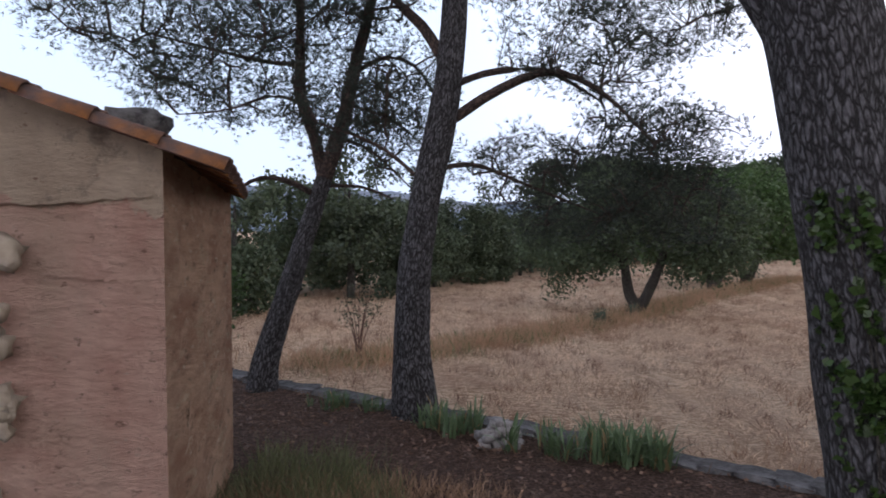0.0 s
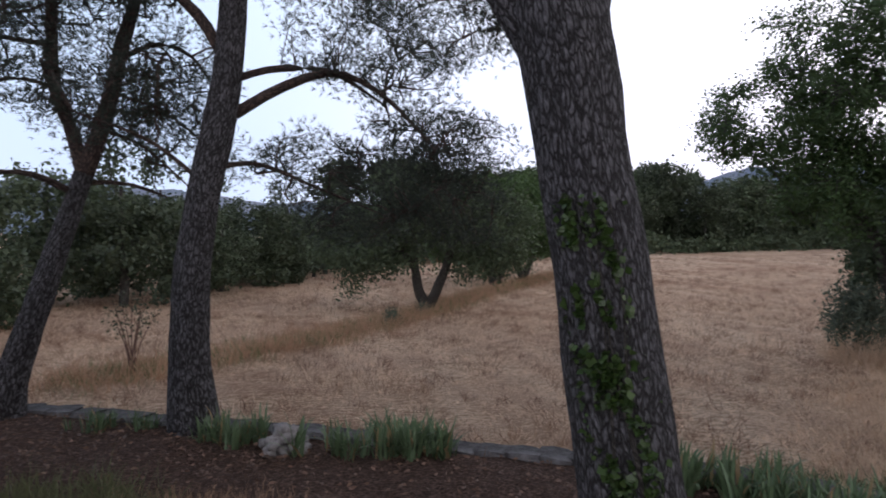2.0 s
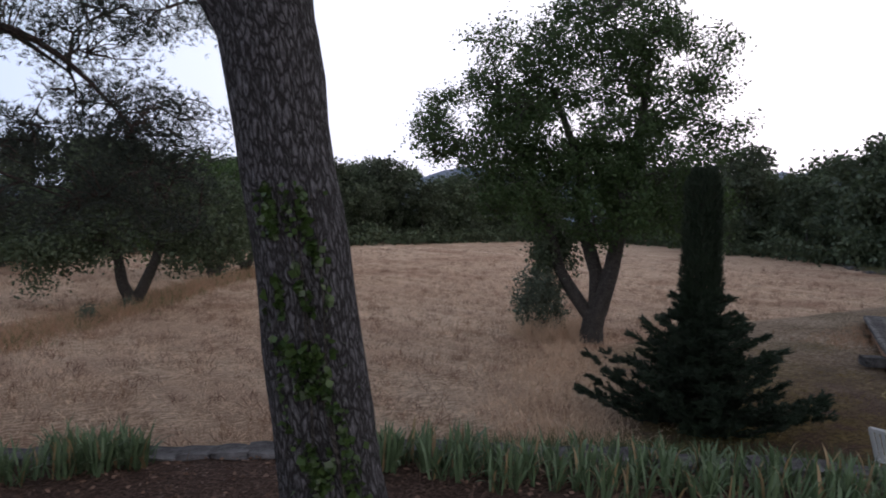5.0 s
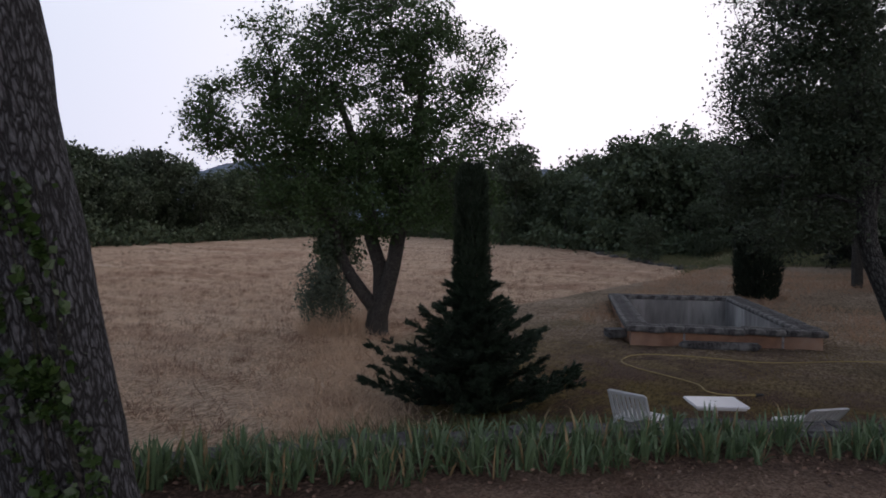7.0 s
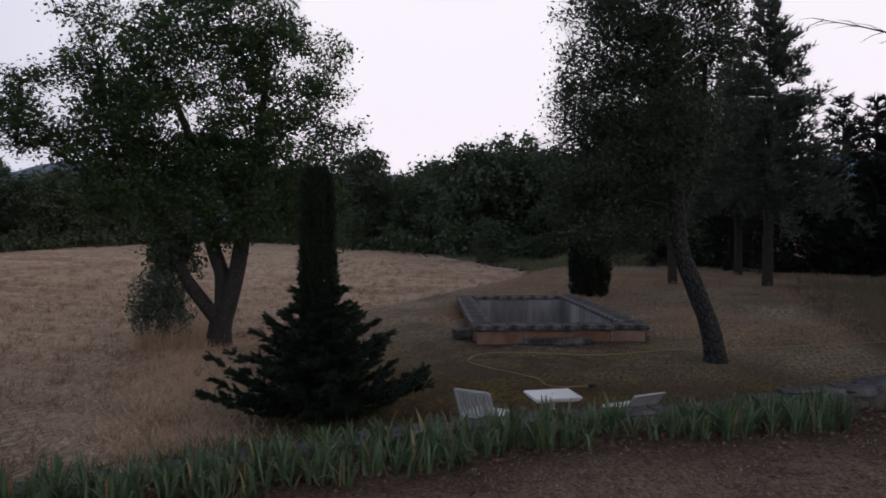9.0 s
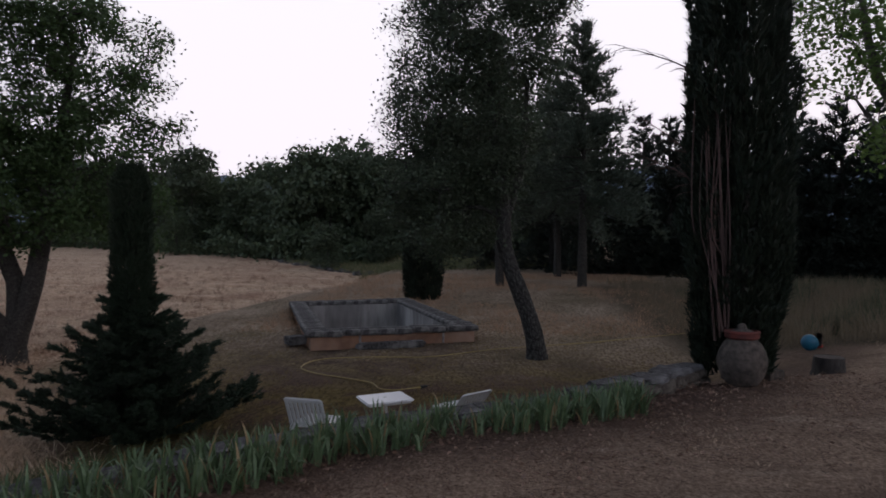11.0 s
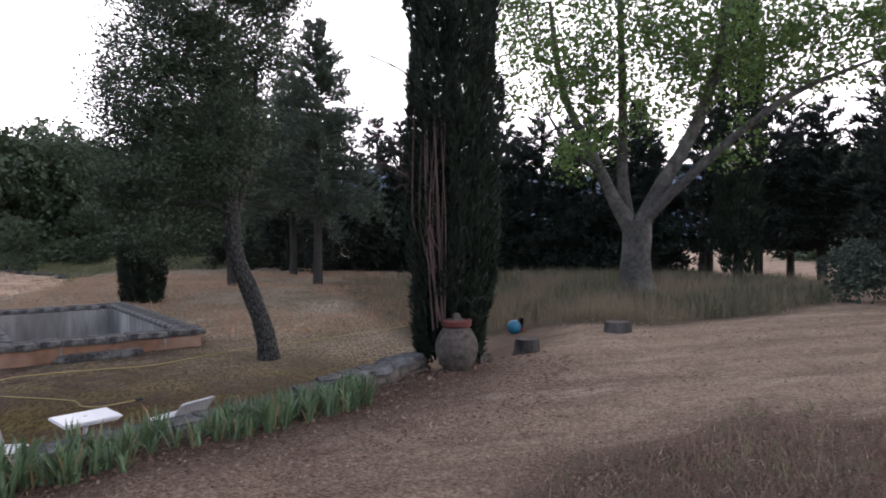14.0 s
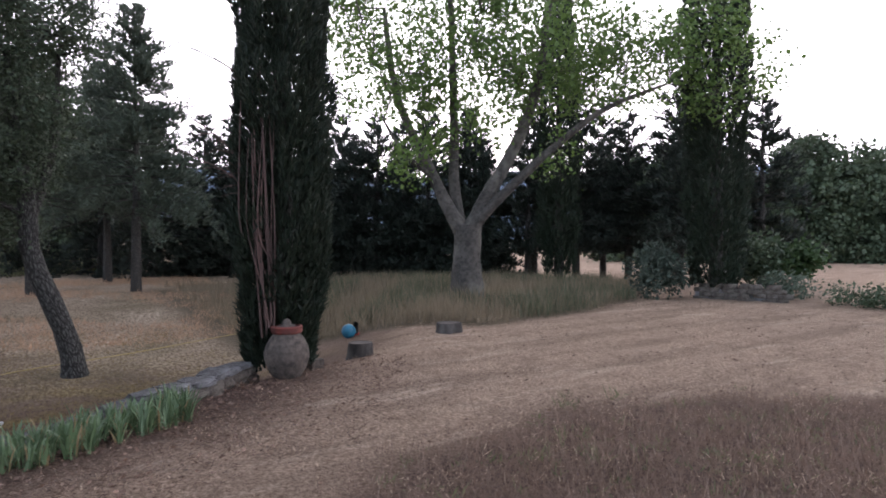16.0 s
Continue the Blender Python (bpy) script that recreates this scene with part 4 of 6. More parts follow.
FAR_EDGE = [(10, 57), (36, 67), (60, 71), (91, 72), (83, 50), (69, 27), (61, 14), (64, 4)]
SOUTH_EDGE = [(47, -49), (37, -61), (24, -69), (12, -73)]
near_kinds = [wood_tree("woodland_oak_tree", "bushy evergreen oak at the edge of the wood", 6.0, 2.6, 7600, 0.165, mt, 70 + i, 0.1, "edge of the wood") for i, mt in enumerate((M["wood_leaf"], M["holm_leaf"]))]
far_kinds = [wood_tree("woodland_tree", "dense tree in the far wood beyond the field", 9.0, 4.2, 6500, 0.3, mt, 80 + i, sk, "far wood") for i, (mt, sk) in enumerate(((M["wood_leaf"], 0.06), (M["holm_leaf"], 0.06), (M["wood_leaf"], 0.1)))]
placed = set()


def plant(kinds, line, step, rows, gap, size, seed, depth_sign=1):
    """Trees along a line on the plan, several rows deep."""
    rng = np.random.default_rng(seed)
    for (ax, ay), (bx, by) in zip(line, line[1:]):
        ln = math.hypot(bx - ax, by - ay)
        nx, ny = -(by - ay) / ln * depth_sign, (bx - ax) / ln * depth_sign
        for i in range(max(1, int(ln / step))):
            for r in range(rows):
                u = (i + rng.uniform(0.1, 0.9)) * step / ln
                off = r * gap + rng.uniform(0, gap * 0.6)
                x, y = ax + (bx - ax) * u + nx * off, ay + (by - ay) * u + ny * off
                k = int(rng.integers(len(kinds)))
                m = pose(x, y, ground_z(x, y) - 0.15, 0, 0, rng.uniform(0, 360)) @ Matrix.Scale(size * rng.uniform(0.8, 1.2) * (1 + 0.12 * r), 4)
                if k in placed and kinds is far_kinds or k + 10 in placed and kinds is near_kinds:
                    copy_thing(kinds[k], m @ Matrix.Scale(1 / kinds[k].scale.x, 4))
                else:
                    kinds[k].matrix_basis = m
                    placed.add(k if kinds is far_kinds else k + 10)


plant(near_kinds, [(-13, 16.5), (-8, 20.5), (-6.5, 26.5), (-2.5, 30.5), (4, 44), (10, 55)], 3.4, 2, 3.6, 0.92, 91)
plant(far_kinds, [(12, 60), (36, 68), (60, 72), (92, 72)], 4.0, 3, 5.5, 0.95, 92)
plant(far_kinds, [(92, 72), (84, 50), (70, 27), (60, 14)], 4.4, 2, 5.0, 1.15, 93)
plant(far_kinds, [(63, 18), (66, 6), (60, -3)], 4.4, 2, 4.5, 1.35, 94)
plant(far_kinds, [(48, -50), (38, -62), (24, -70), (12, -74)], 3.4, 3, 5.0, 1.05, 95, 1)
# scattered small trees before the far wood and by the basin field's end
for x, y, k, s in ((58, 10.5, 1, 0.5), (52, 14, 0, 0.42), (70, 36, 0, 0.55), (57, 5.5, 2, 0.55)):
    copy_thing(far_kinds[k], pose(x, y, ground_z(x, y), 0, 0, 33 * k) @ Matrix.Scale(s / far_kinds[k].scale.x, 4))

# low growth that closes the foot of the far wood
rng = np.random.default_rng(97)
foot = []
for (ax, ay), (bx, by) in zip(FAR_EDGE, FAR_EDGE[1:]):
    u = rng.uniform(size=4200)
    foot.append(np.column_stack([ax + (bx - ax) * u, ay + (by - ay) * u]))
for (ax, ay), (bx, by) in zip(SOUTH_EDGE, SOUTH_EDGE[1:]):
    u = rng.uniform(size=4200)
    foot.append(np.column_stack([ax + (bx - ax) * u, ay + (by - ay) * u]))
foot = np.concatenate(foot)
foot = foot + rng.normal(size=foot.shape) * 1.6
lump = np.array([noise.noise((x * 0.22, y * 0.22, 4)) for x, y in foot])
zz = land(foot[:, 0], foot[:, 1])[0] + (1.9 + 2.4 * lump).clip(1.0) * rng.uniform(0, 1, len(foot)) ** 0.8
V, F = leaves(rng, np.column_stack([foot, zz]), 0.38, 0, 1.5)
tagged(put("undergrowth", mesh_of("undergrowth", V, F, M["wood_leaf"])), "dense green undergrowth at the foot of the wood", "undergrowth", kind="stuff")

# shrubs
def shrub(name, x, y, label, h, w, n, leaf, mat, seed, stems=0, lift=0.0):
    rng = np.random.default_rng(seed)
    top = thing(name, facing(x, y, ground_z(x, y)), label, "shrub")
    blobs = [((w * rng.uniform(-0.3, 0.3), w * rng.uniform(-0.3, 0.3), lift + (h - lift) * rng.uniform(0.3, 0.75)), (w * 0.3, w * 0.3, (h - lift) * 0.28)) for _ in range(8)]
    ends = in_blobs(rng, blobs, max(24, n // 22), 0.4)
    V, F, U = join_tubes(branch_out(rng, [(0.05 * i, 0, 0.02) for i in range(-2, 3)], ends[: 14 + stems], 0.02, 0.1))
    put("woody_base", mesh_of("woody_base", V, F, M["oak_bark"], U), top)
    c = np.repeat(ends, 22, 0)
    V, F = leaves(rng, c + rng.normal(size=c.shape) * 0.11 * w ** 0.5, leaf, 0, 1.6)
    put("crown", mesh_of("crown", V, F, mat), top)
    return top


rng = np.random.default_rng(101)
thin = thing("thin_shrub", facing(-2.2, 15.2, ground_z(-2.2, 15.2)), "thin leggy shrub with several bare stems in the field", "shrub")
tips = []
for i in range(9):
    a = rng.uniform(0, 2 * math.pi)
    o, h = 0.12 + 0.55 * rng.uniform(), rng.uniform(1.15, 1.75)
    e = Vector((o * math.cos(a), o * 0.6 * math.sin(a), h))
    p = smooth_line([(0.06 * rng.normal(), 0.05 * rng.normal(), 0), (e.x * 0.35, e.y * 0.35, h * 0.5), e], 8)
    V, F, U = tube(p, np.linspace(0.018, 0.005, 8), 5)
    put("stem", mesh_of("stem", V, F, M["red_stem"], U, True), thin)
    tips += [tuple(q) for q in p[5:]]
c = np.repeat(np.array(tips), 16, 0)
V, F = leaves(rng, c + rng.normal(size=c.shape) * (0.16, 0.16, 0.13), 0.06, 0, 1.7)
put("crown", mesh_of("crown", V, F, M["holm_leaf"]), thin)
shrub("bushy_juniper", 14.7, 12.7, "small bushy juniper beside the oak", 3.2, 1.25, 3600, 0.1, M["wood_leaf"], 102, 0, 1.6)
shrub("brush", 14.25, 12.75, "soft grey-green brush beside the oak", 2.1, 1.25, 7000, 0.07, M["grey_leaf"], 112)
shrub("grey_shrub", 14.9, -17.0, "grey-green rounded shrub beside the boundary wall", 2.0, 1.7, 5200, 0.1, M["bush_leaf"], 103)
shrub("green_shrub", 14.3, -21.2, "leafy green bush behind the boundary wall", 2.2, 2.0, 4200, 0.15, M["wood_leaf"], 104, 0, 0.3)
shrub("green_shrub", 13.3, -21.9, "leafy green bush behind the boundary wall", 1.8, 1.7, 3600, 0.15, M["oak_leaf"], 105, 0, 0.5)
shrub("pale_shrub", 12.5, -20.2, "pale leafy shrub on the boundary wall", 1.1, 1.5, 1500, 0.1, M["grey_leaf"], 106)
shrub("wall_shrub", 10.0, -19.6, "low green bush along the boundary", 0.6, 1.8, 1500, 0.09, M["wood_leaf"], 107)
shrub("wall_shrub", 8.4, -19.5, "low green bush along the boundary", 0.55, 1.9, 1500, 0.09, M["wood_leaf"], 108)
shrub("wall_shrub", 6.8, -19.4, "low green bush along the boundary", 0.55, 1.9, 1500, 0.09, M["wood_leaf"], 109)
shrub("dark_shrub", -3.3, 9.6, "dark leafy shrub at the corner of the hut", 1.7, 0.9, 900, 0.07, M["oak_leaf"], 110, 4, 0.5)
for i, (x, y) in enumerate(((6.2, 24.2), (4.6, 22.0))):
    shrub("field_weed", x, y, "small green weed on the field bank", 0.5, 0.5, 260, 0.07, M["grey_leaf"], 111 + i)

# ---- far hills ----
# wooded slopes with the blue-grey of distance haze put into their colour
hazy_hill_mat = plain("hazy_wooded_hills", (0.1, 0.14, 0.2), (0.15, 0.2, 0.27), 0.02, 1.0, 0.0, 1.0, (0.2, 0.23, 0.29))
rows, cols = 12, 260
az = np.radians(np.linspace(-60, 150, cols))
top_h = np.array([150 + 60 * noise.noise((a * 3.0, 0, 3)) + 26 * noise.noise((a * 11, 0, 7)) + 8 * noise.noise((a * 45, 0, 9)) for a in az])
f = np.linspace(0, 1, rows)
hr = 2400 + 700 * f[:, None] + 0 * az[None]
hx, hy = hr * np.cos(az)[None], hr * np.sin(az)[None]
wob = np.array([[noise.noise((x * 0.004, y * 0.004, 1)) for x, y in zip(a, b)] for a, b in zip(hx, hy)])
hz = top_h[None] * 2.1 * np.interp(np.degrees(az), [45, 85], [1, 0.6])[None] * ss(f)[:, None] + 30 * wob * f[:, None] * (1 - f[:, None]) * 4 - 5
idx = np.arange(rows * cols).reshape(rows, cols)
quad = np.stack([idx[:-1, :-1], idx[:-1, 1:], idx[1:, 1:], idx[1:, :-1]], -1).reshape(-1, 4)
tagged(put("backdrop", mesh_of("backdrop", np.stack([hx, hy, hz], -1).reshape(-1, 3), quad, hazy_hill_mat, smooth=True)), "long wooded hills on the horizon, coloured with blue-grey haze", "hills", kind="structure")

# ---- built things ----
m, nt, bs = nodes_of("hut_plaster")
v = coords(nt)
sp = nt.nodes.new("ShaderNodeSeparateXYZ")
nt.links.new(v, sp.inputs[0])
wv = nt.nodes.new("ShaderNodeMath")
wv.operation = "MULTIPLY_ADD"
nt.links.new(noised(nt, v, 2.0, 6.0, 0.62, 0.3, 0.7), wv.inputs[0])
wv.inputs[1].default_value = 0.34
nt.links.new(sp.outputs[2], wv.inputs[2])
band = nt.nodes.new("ShaderNodeMapRange")
band.inputs[1].default_value, band.inputs[2].default_value = 2.58, 2.61
nt.links.new(wv.outputs[0], band.inputs[0])
pink = mixed(nt, noised(nt, v, 3.0, 6.0, 0.65), (0.62, 0.365, 0.285), (0.8, 0.55, 0.44))
pink = mixed(nt, noised(nt, v, 1.1, 5.0, 0.6, 0.5, 0.68), pink, (0.62, 0.44, 0.335))
cream = mixed(nt, noised(nt, v, 2.2, 6.0, 0.7), (0.76, 0.63, 0.48), (0.54, 0.42, 0.31))
cream = mixed(nt, noised(nt, v, 4.5, 6.0, 0.7, 0.55, 0.7), cream, (0.25, 0.19, 0.145))
col = mixed(nt, band.outputs[0], pink, cream)
col = mixed(nt, noised(nt, coords(nt, (3, 3, 4.5)), 3.4, 5.0, 0.7, 0.6, 0.7), col, (0.3, 0.17, 0.12))
col = mixed(nt, noised(nt, v, 18.0, 5.0, 0.7, 0.6, 0.75), col, (0.66, 0.5, 0.4))
nt.links.new(col, bs.inputs["Base Color"])
bs.inputs["Roughness"].default_value = 0.95
bumped(nt, bs, noised(nt, coords(nt, (1, 1, 1.6)), 7.0, 10.0, 0.75, 0.3, 0.7), 1.0, 0.11)
M["plaster"] = m
m, nt, bs = nodes_of("side_plaster")
v = coords(nt, (1.2, 0.45, 1.3))
col = mixed(nt, noised(nt, v, 2.2, 7.0, 0.7, 0.4, 0.6), (0.5, 0.28, 0.18), (0.74, 0.5, 0.34))
col = mixed(nt, noised(nt, coords(nt, (1.5, 0.5, 1.5)), 5.0, 6.0, 0.7, 0.55, 0.66), col, (0.62, 0.45, 0.3))
col = mixed(nt, noised(nt, coords(nt, (1.3, 0.5, 1.2)), 9.0, 5.0, 0.7, 0.58, 0.7), col, (0.2, 0.12, 0.075))
col = mixed(nt, noised(nt, coords(nt, (1.6, 0.6, 1.6)), 8.0, 4.0, 0.6, 0.6, 0.68), col, (0.74, 0.58, 0.42))
nt.links.new(col, bs.inputs["Base Color"])
bs.inputs["Roughness"].default_value = 0.95
bumped(nt, bs, noised(nt, coords(nt, (1.1, 0.45, 1.3)), 6.0, 9.0, 0.75, 0.3, 0.7), 1.0, 0.13)
M["side_plaster"] = m
M["hut_stone"] = plain("hut_stone", (0.42, 0.36, 0.28), (0.27, 0.22, 0.17), 7.0, 0.9, 0.8, 0.02, (0.45, 0.42, 0.38))
M["tile"] = plain("roof_tile", (0.16, 0.085, 0.062), (0.09, 0.06, 0.052), 9.0, 0.9, 0.6, 0.02, (0.3, 0.115, 0.025))
M["grey_stone"] = plain("grey_stone", (0.3, 0.29, 0.3), (0.17, 0.165, 0.17), 6.0, 0.9, 0.8, 0.02, (0.1, 0.1, 0.095))
M["brown_stone"] = plain("brown_stone", (0.13, 0.105, 0.085), (0.045, 0.036, 0.03), 14.0, 0.9, 0.9, 0.03, (0.2, 0.175, 0.15))
M["cap_stone"] = plain("cap_stone", (0.12, 0.116, 0.12), (0.04, 0.038, 0.04), 11.0, 0.9, 0.9, 0.03, (0.22, 0.22, 0.23))
M["pale_stone"] = plain("pale_stone", (0.33, 0.315, 0.31), (0.15, 0.14, 0.138), 8.0, 0.9, 0.6, 0.01)
M["rim_stone"] = plain("rim_stone", (0.12, 0.115, 0.116), (0.018, 0.017, 0.018), 16.0, 0.9, 0.9, 0.03, (0.26, 0.255, 0.25))
M["basin_out"] = plain("basin_render", (0.31, 0.165, 0.1), (0.19, 0.105, 0.07), 2.0, 0.95, 0.4, 0.01, (0.36, 0.25, 0.19))
M["basin_in"] = plain("basin_lining", (0.22, 0.212, 0.21), (0.14, 0.135, 0.133), 1.5, 0.8, 0.3, 0.01, (0.4, 0.39, 0.38), (3, 3, 0.6))
M["white_plastic"] = plain("white_plastic", (0.72, 0.72, 0.72), (0.64, 0.64, 0.63), 3.0, 0.45, 0.05, 0.002, (0.55, 0.54, 0.5))
M["table_white"] = plain("table_white", (0.8, 0.8, 0.82), (0.74, 0.74, 0.76), 2.0, 0.35, 0.03, 0.002)
M["hose"] = plain("yellow_hose", (0.42, 0.32, 0.12), (0.36, 0.27, 0.11), 8.0, 0.6, 0.05, 0.002)
M["jar"] = plain("old_earthenware", (0.12, 0.098, 0.083), (0.04, 0.033, 0.029), 11.0, 0.9, 0.8, 0.02, (0.19, 0.15, 0.122))
M["jar_rim"] = plain("red_clay", (0.15, 0.034, 0.025), (0.075, 0.022, 0.018), 9.0, 0.8, 0.3, 0.005)
M["stump_bark"] = plain("stump_bark", (0.055, 0.047, 0.043), (0.02, 0.018, 0.017), 10.0, 0.95, 0.9, 0.02, (0.12, 0.112, 0.105), (1, 1, 0.35))
M["stump_top"] = plain("stump_wood", (0.09, 0.072, 0.062), (0.035, 0.028, 0.024), 12.0, 0.9, 0.5, 0.01)
M["blue_toy"] = plain("blue_plastic", (0.012, 0.13, 0.21), (0.01, 0.09, 0.16), 5.0, 0.5, 0.05, 0.002)
M["black_toy"] = plain("black_rubber", (0.015, 0.015, 0.018), (0.03, 0.03, 0.032), 9.0, 0.6, 0.1, 0.002)
M["red_toy"] = plain("red_plastic", (0.5, 0.04, 0.025), (0.42, 0.03, 0.02), 9.0, 0.5, 0.05, 0.002)
M["old_post"] = plain("weathered_post", (0.3, 0.29, 0.28), (0.2, 0.19, 0.18), 5.0, 0.9, 0.4, 0.01, None, (1, 1, 0.2))

# the hut: pink-plastered gable wall, side wall under a tiled eave
C1, C2 = Vector((-1.35, 4.02, 0)), Vector((-1.88, 6.45, 0))
sd = (C2 - C1).normalized()
fd = Vector((-sd.y, sd.x, 0))
HUT = Matrix(((fd.x, sd.x, 0, C1.x), (fd.y, sd.y, 0, C1.y), (0, 0, 1, 0), (0, 0, 0, 1)))
# in the hut's own axes: x runs along the gable wall away from the corner, y along the side wall, z up
hut = thing("hut", HUT, "small old hut with peeling pink plaster and a tiled roof", "hut")
DEEP, WIDE, EAVE, RISE = 2.46, 3.2, 2.77, 0.36


def lumpy_wall(nx, nz, place, seed, amount):
    """A worn wall face: a grid of places pushed in and out."""
    V = []
    for k in range(nz + 1):
        for i in range(nx + 1):
            p, nrm = place(i / nx, k / nz)
            q = Vector((p[0] * 1.3 + seed, p[1] * 1.3, p[2] * 1.3))
            edge = min(1.0, 9 * min(i / nx, 1 - i / nx))
            V.append(Vector(p) + Vector(nrm) * edge * (amount * noise.noise(q * 2.0) + 0.5 * amount * noise.noise(q * 7.0) - 0.9 * amount * max(0.0, noise.noise(q * Vector((16, 16, 24)).x + Vector((0, 0, p[2] * 9))) - 0.25)))
    F = [(k * (nx + 1) + i, k * (nx + 1) + i + 1, (k + 1) * (nx + 1) + i + 1, (k + 1) * (nx + 1) + i) for k in range(nz) for i in range(nx)]
    return V, F


def gable_top(x):
    return EAVE + RISE * min(x, WIDE - x)


V, F = lumpy_wall(120, 140, lambda u, w: ((WIDE * u - 0.075 * (1 - w) * (1 - u), -0.05 * (1 - w), -0.2 + w * (0.2 + gable_top(WIDE * u))), (0, -1, 0)), 3, 0.02)
put("gable_wall", mesh_of("gable_wall", V, F, M["plaster"], smooth=True), hut)
V, F = lumpy_wall(100, 120, lambda u, w: ((-0.075 * (1 - w) * (1 - 0.3 * u), -0.05 * (1 - w) * (1 - u) + DEEP * u, -0.2 + w * (EAVE + 0.2 - 0.05 * DEEP * u)), (-1, 0, 0)), 5, 0.025)
put("side_wall", mesh_of("side_wall", V, F, M["side_plaster"], smooth=True), hut, "ochre crumbling side wall under the eave")
V, F = lumpy_wall(10, 10, lambda u, w: ((WIDE * u, DEEP, -0.2 + w * (0.2 + gable_top(WIDE * u))), (0, 1, 0)), 7, 0.02)
put("back_wall", mesh_of("back_wall", V, F, M["plaster"], smooth=True), hut)
V, F = lumpy_wall(10, 10, lambda u, w: ((WIDE, DEEP * u, -0.2 + w * (EAVE + 0.2)), (1, 0, 0)), 8, 0.02)
put("end_wall", mesh_of("end_wall", V, F, M["plaster"], smooth=True), hut)
# cracks: raised broken lips of the upper plaster coat
rng = np.random.default_rng(120)
for x0, z0, ln, dz in ((0.05, 2.5, 0.95, 0.1), (0.2, 2.02, 0.5, -0.02)):
    pts, rr = [], []
    for i in range(26):
        f = i / 25
        pts.append((x0 + ln * f, -0.018, z0 - dz * f + 0.035 * noise.noise((f * 7, x0, 1)) + 0.012 * noise.noise((f * 31, x0, 2))))
        rr.append(0.011 * math.sin(math.pi * min(0.97, f + 0.03)) ** 0.5 + 0.002)
    V, F, U = tube(pts, rr, 5)
    put("crack_lip", mesh_of("crack_lip", V, F, M["plaster"], None, True), hut)
for i in range(64):
    x, z = 0.76 + 0.9 * rng.uniform() ** 0.8, 0.15 + 2.05 * (i + rng.uniform()) / 64
    part("stone", stone_bm(0.13 + 0.15 * rng.uniform(), 0.1, 0.09 + 0.09 * rng.uniform(), i, 0.34, 2), M["hut_stone"], hut, m=pose(x, -0.05 - 0.03 * (1 - z / 2.5), z, 0, 14 * rng.normal(), 0), smooth=True)
# roof: boards below, rows of canal tiles above
slope = math.atan(RISE)


def roof_at(x, y, up=0.0):
    """A place on the roof's near slope: x from the wall corner inwards (minus: over the eave)."""
    return (x, y, EAVE + 0.01 + RISE * x - 0.05 * max(0, y) + up)


bm = bmesh.new()
corners = [roof_at(-0.34, -0.1), roof_at(-0.1, DEEP + 0.2), roof_at(WIDE / 2, DEEP + 0.2), roof_at(WIDE / 2, -0.1)]
lo = [bm.verts.new(c) for c in corners]
hi = [bm.verts.new((c[0], c[1], c[2] + 0.05)) for c in corners]
bm.faces.new(lo[::-1]), bm.faces.new(hi)
for i in range(4):
    bm.faces.new((lo[i], lo[(i + 1) % 4], hi[(i + 1) % 4], hi[i]))
part("eave_soffit", bm, M["tile"], hut, "dark underside of the eave")
bm = bmesh.new()
corners = [(WIDE / 2, -0.1), (WIDE / 2, DEEP + 0.2), (WIDE + 0.3, DEEP + 0.2), (WIDE + 0.3, -0.1)]
lo = [bm.verts.new((x, y, EAVE + 0.02 + RISE * (WIDE - x))) for x, y in corners]
hi = [bm.verts.new((x, y, EAVE + 0.08 + RISE * (WIDE - x))) for x, y in corners]
bm.faces.new(lo[::-1]), bm.faces.new(hi)
for i in range(4):
    bm.faces.new((lo[i], lo[(i + 1) % 4], hi[(i + 1) % 4], hi[i]))
part("far_slope", bm, M["tile"], hut)


def canal_tile(r0, r1, ln, thick, flip):
    """A half-round clay tile lying along x."""
    V, F = [], []
    for j, (x, r) in enumerate(((0, r0), (ln, r1))):
        for k in range(7):
            a = math.pi * k / 6
            for q in (r, r - thick):
                V.append((x, q * math.cos(a), (q * math.sin(a)) * (-1 if flip else 1)))
    for k in range(6):
        a, b = 2 * k, 14 + 2 * k
        F += [(a, a + 2, b + 2, b), (a + 1, b + 1, b + 3, a + 3), (a, a + 1, a + 3, a + 2), (b, b + 2, b + 3, b + 1)]
    return mesh_of("tile", V, F, M["tile"], smooth=False)


tile_mesh = canal_tile(0.085, 0.072, 0.42, 0.014, False)
for j in range(14):
    y = -0.08 + j * 0.195
    for i in range(6):
        x = -0.36 + 0.24 * j / 14 + i * 0.35
        put("tile", tile_mesh, hut, m=Matrix.Translation(roof_at(x, y, -0.012 + 0.01 * (j % 2))) @ Euler((radians(2 * rng.normal()), -slope + radians(1.5), radians(1.5 * rng.normal()))).to_matrix().to_4x4())
tagged(part("roof_stone", stone_bm(0.36, 0.3, 0.16, 9, 0.22, 2), M["rim_stone"], None, m=HUT @ Matrix.Translation(roof_at(0.3, 0.6, 0.06)), smooth=True), "rough grey stone weighing down the roof tiles", "stone")

# low dry-stone wall with a flat cap
low_wall = tagged(new("low_wall"), "low dry-stone wall with flat grey cap stones", "wall", kind="structure")
run = [Vector((x, y, 0)) for x, y in WALL[1:]]
core_v, core_f = [], []
total = 0.0
rng = np.random.default_rng(130)
cap_meshes = [bm_mesh("cap_stone", stone_bm(0.36, 0.34, 0.085, i, 0.2, 2), M["cap_stone"]) for i in range(6)]
face_meshes = [bm_mesh("stone", stone_bm(0.26, 0.2, 0.115, 20 + i, 0.16, 1), M["brown_stone"], True) for i in range(6)]


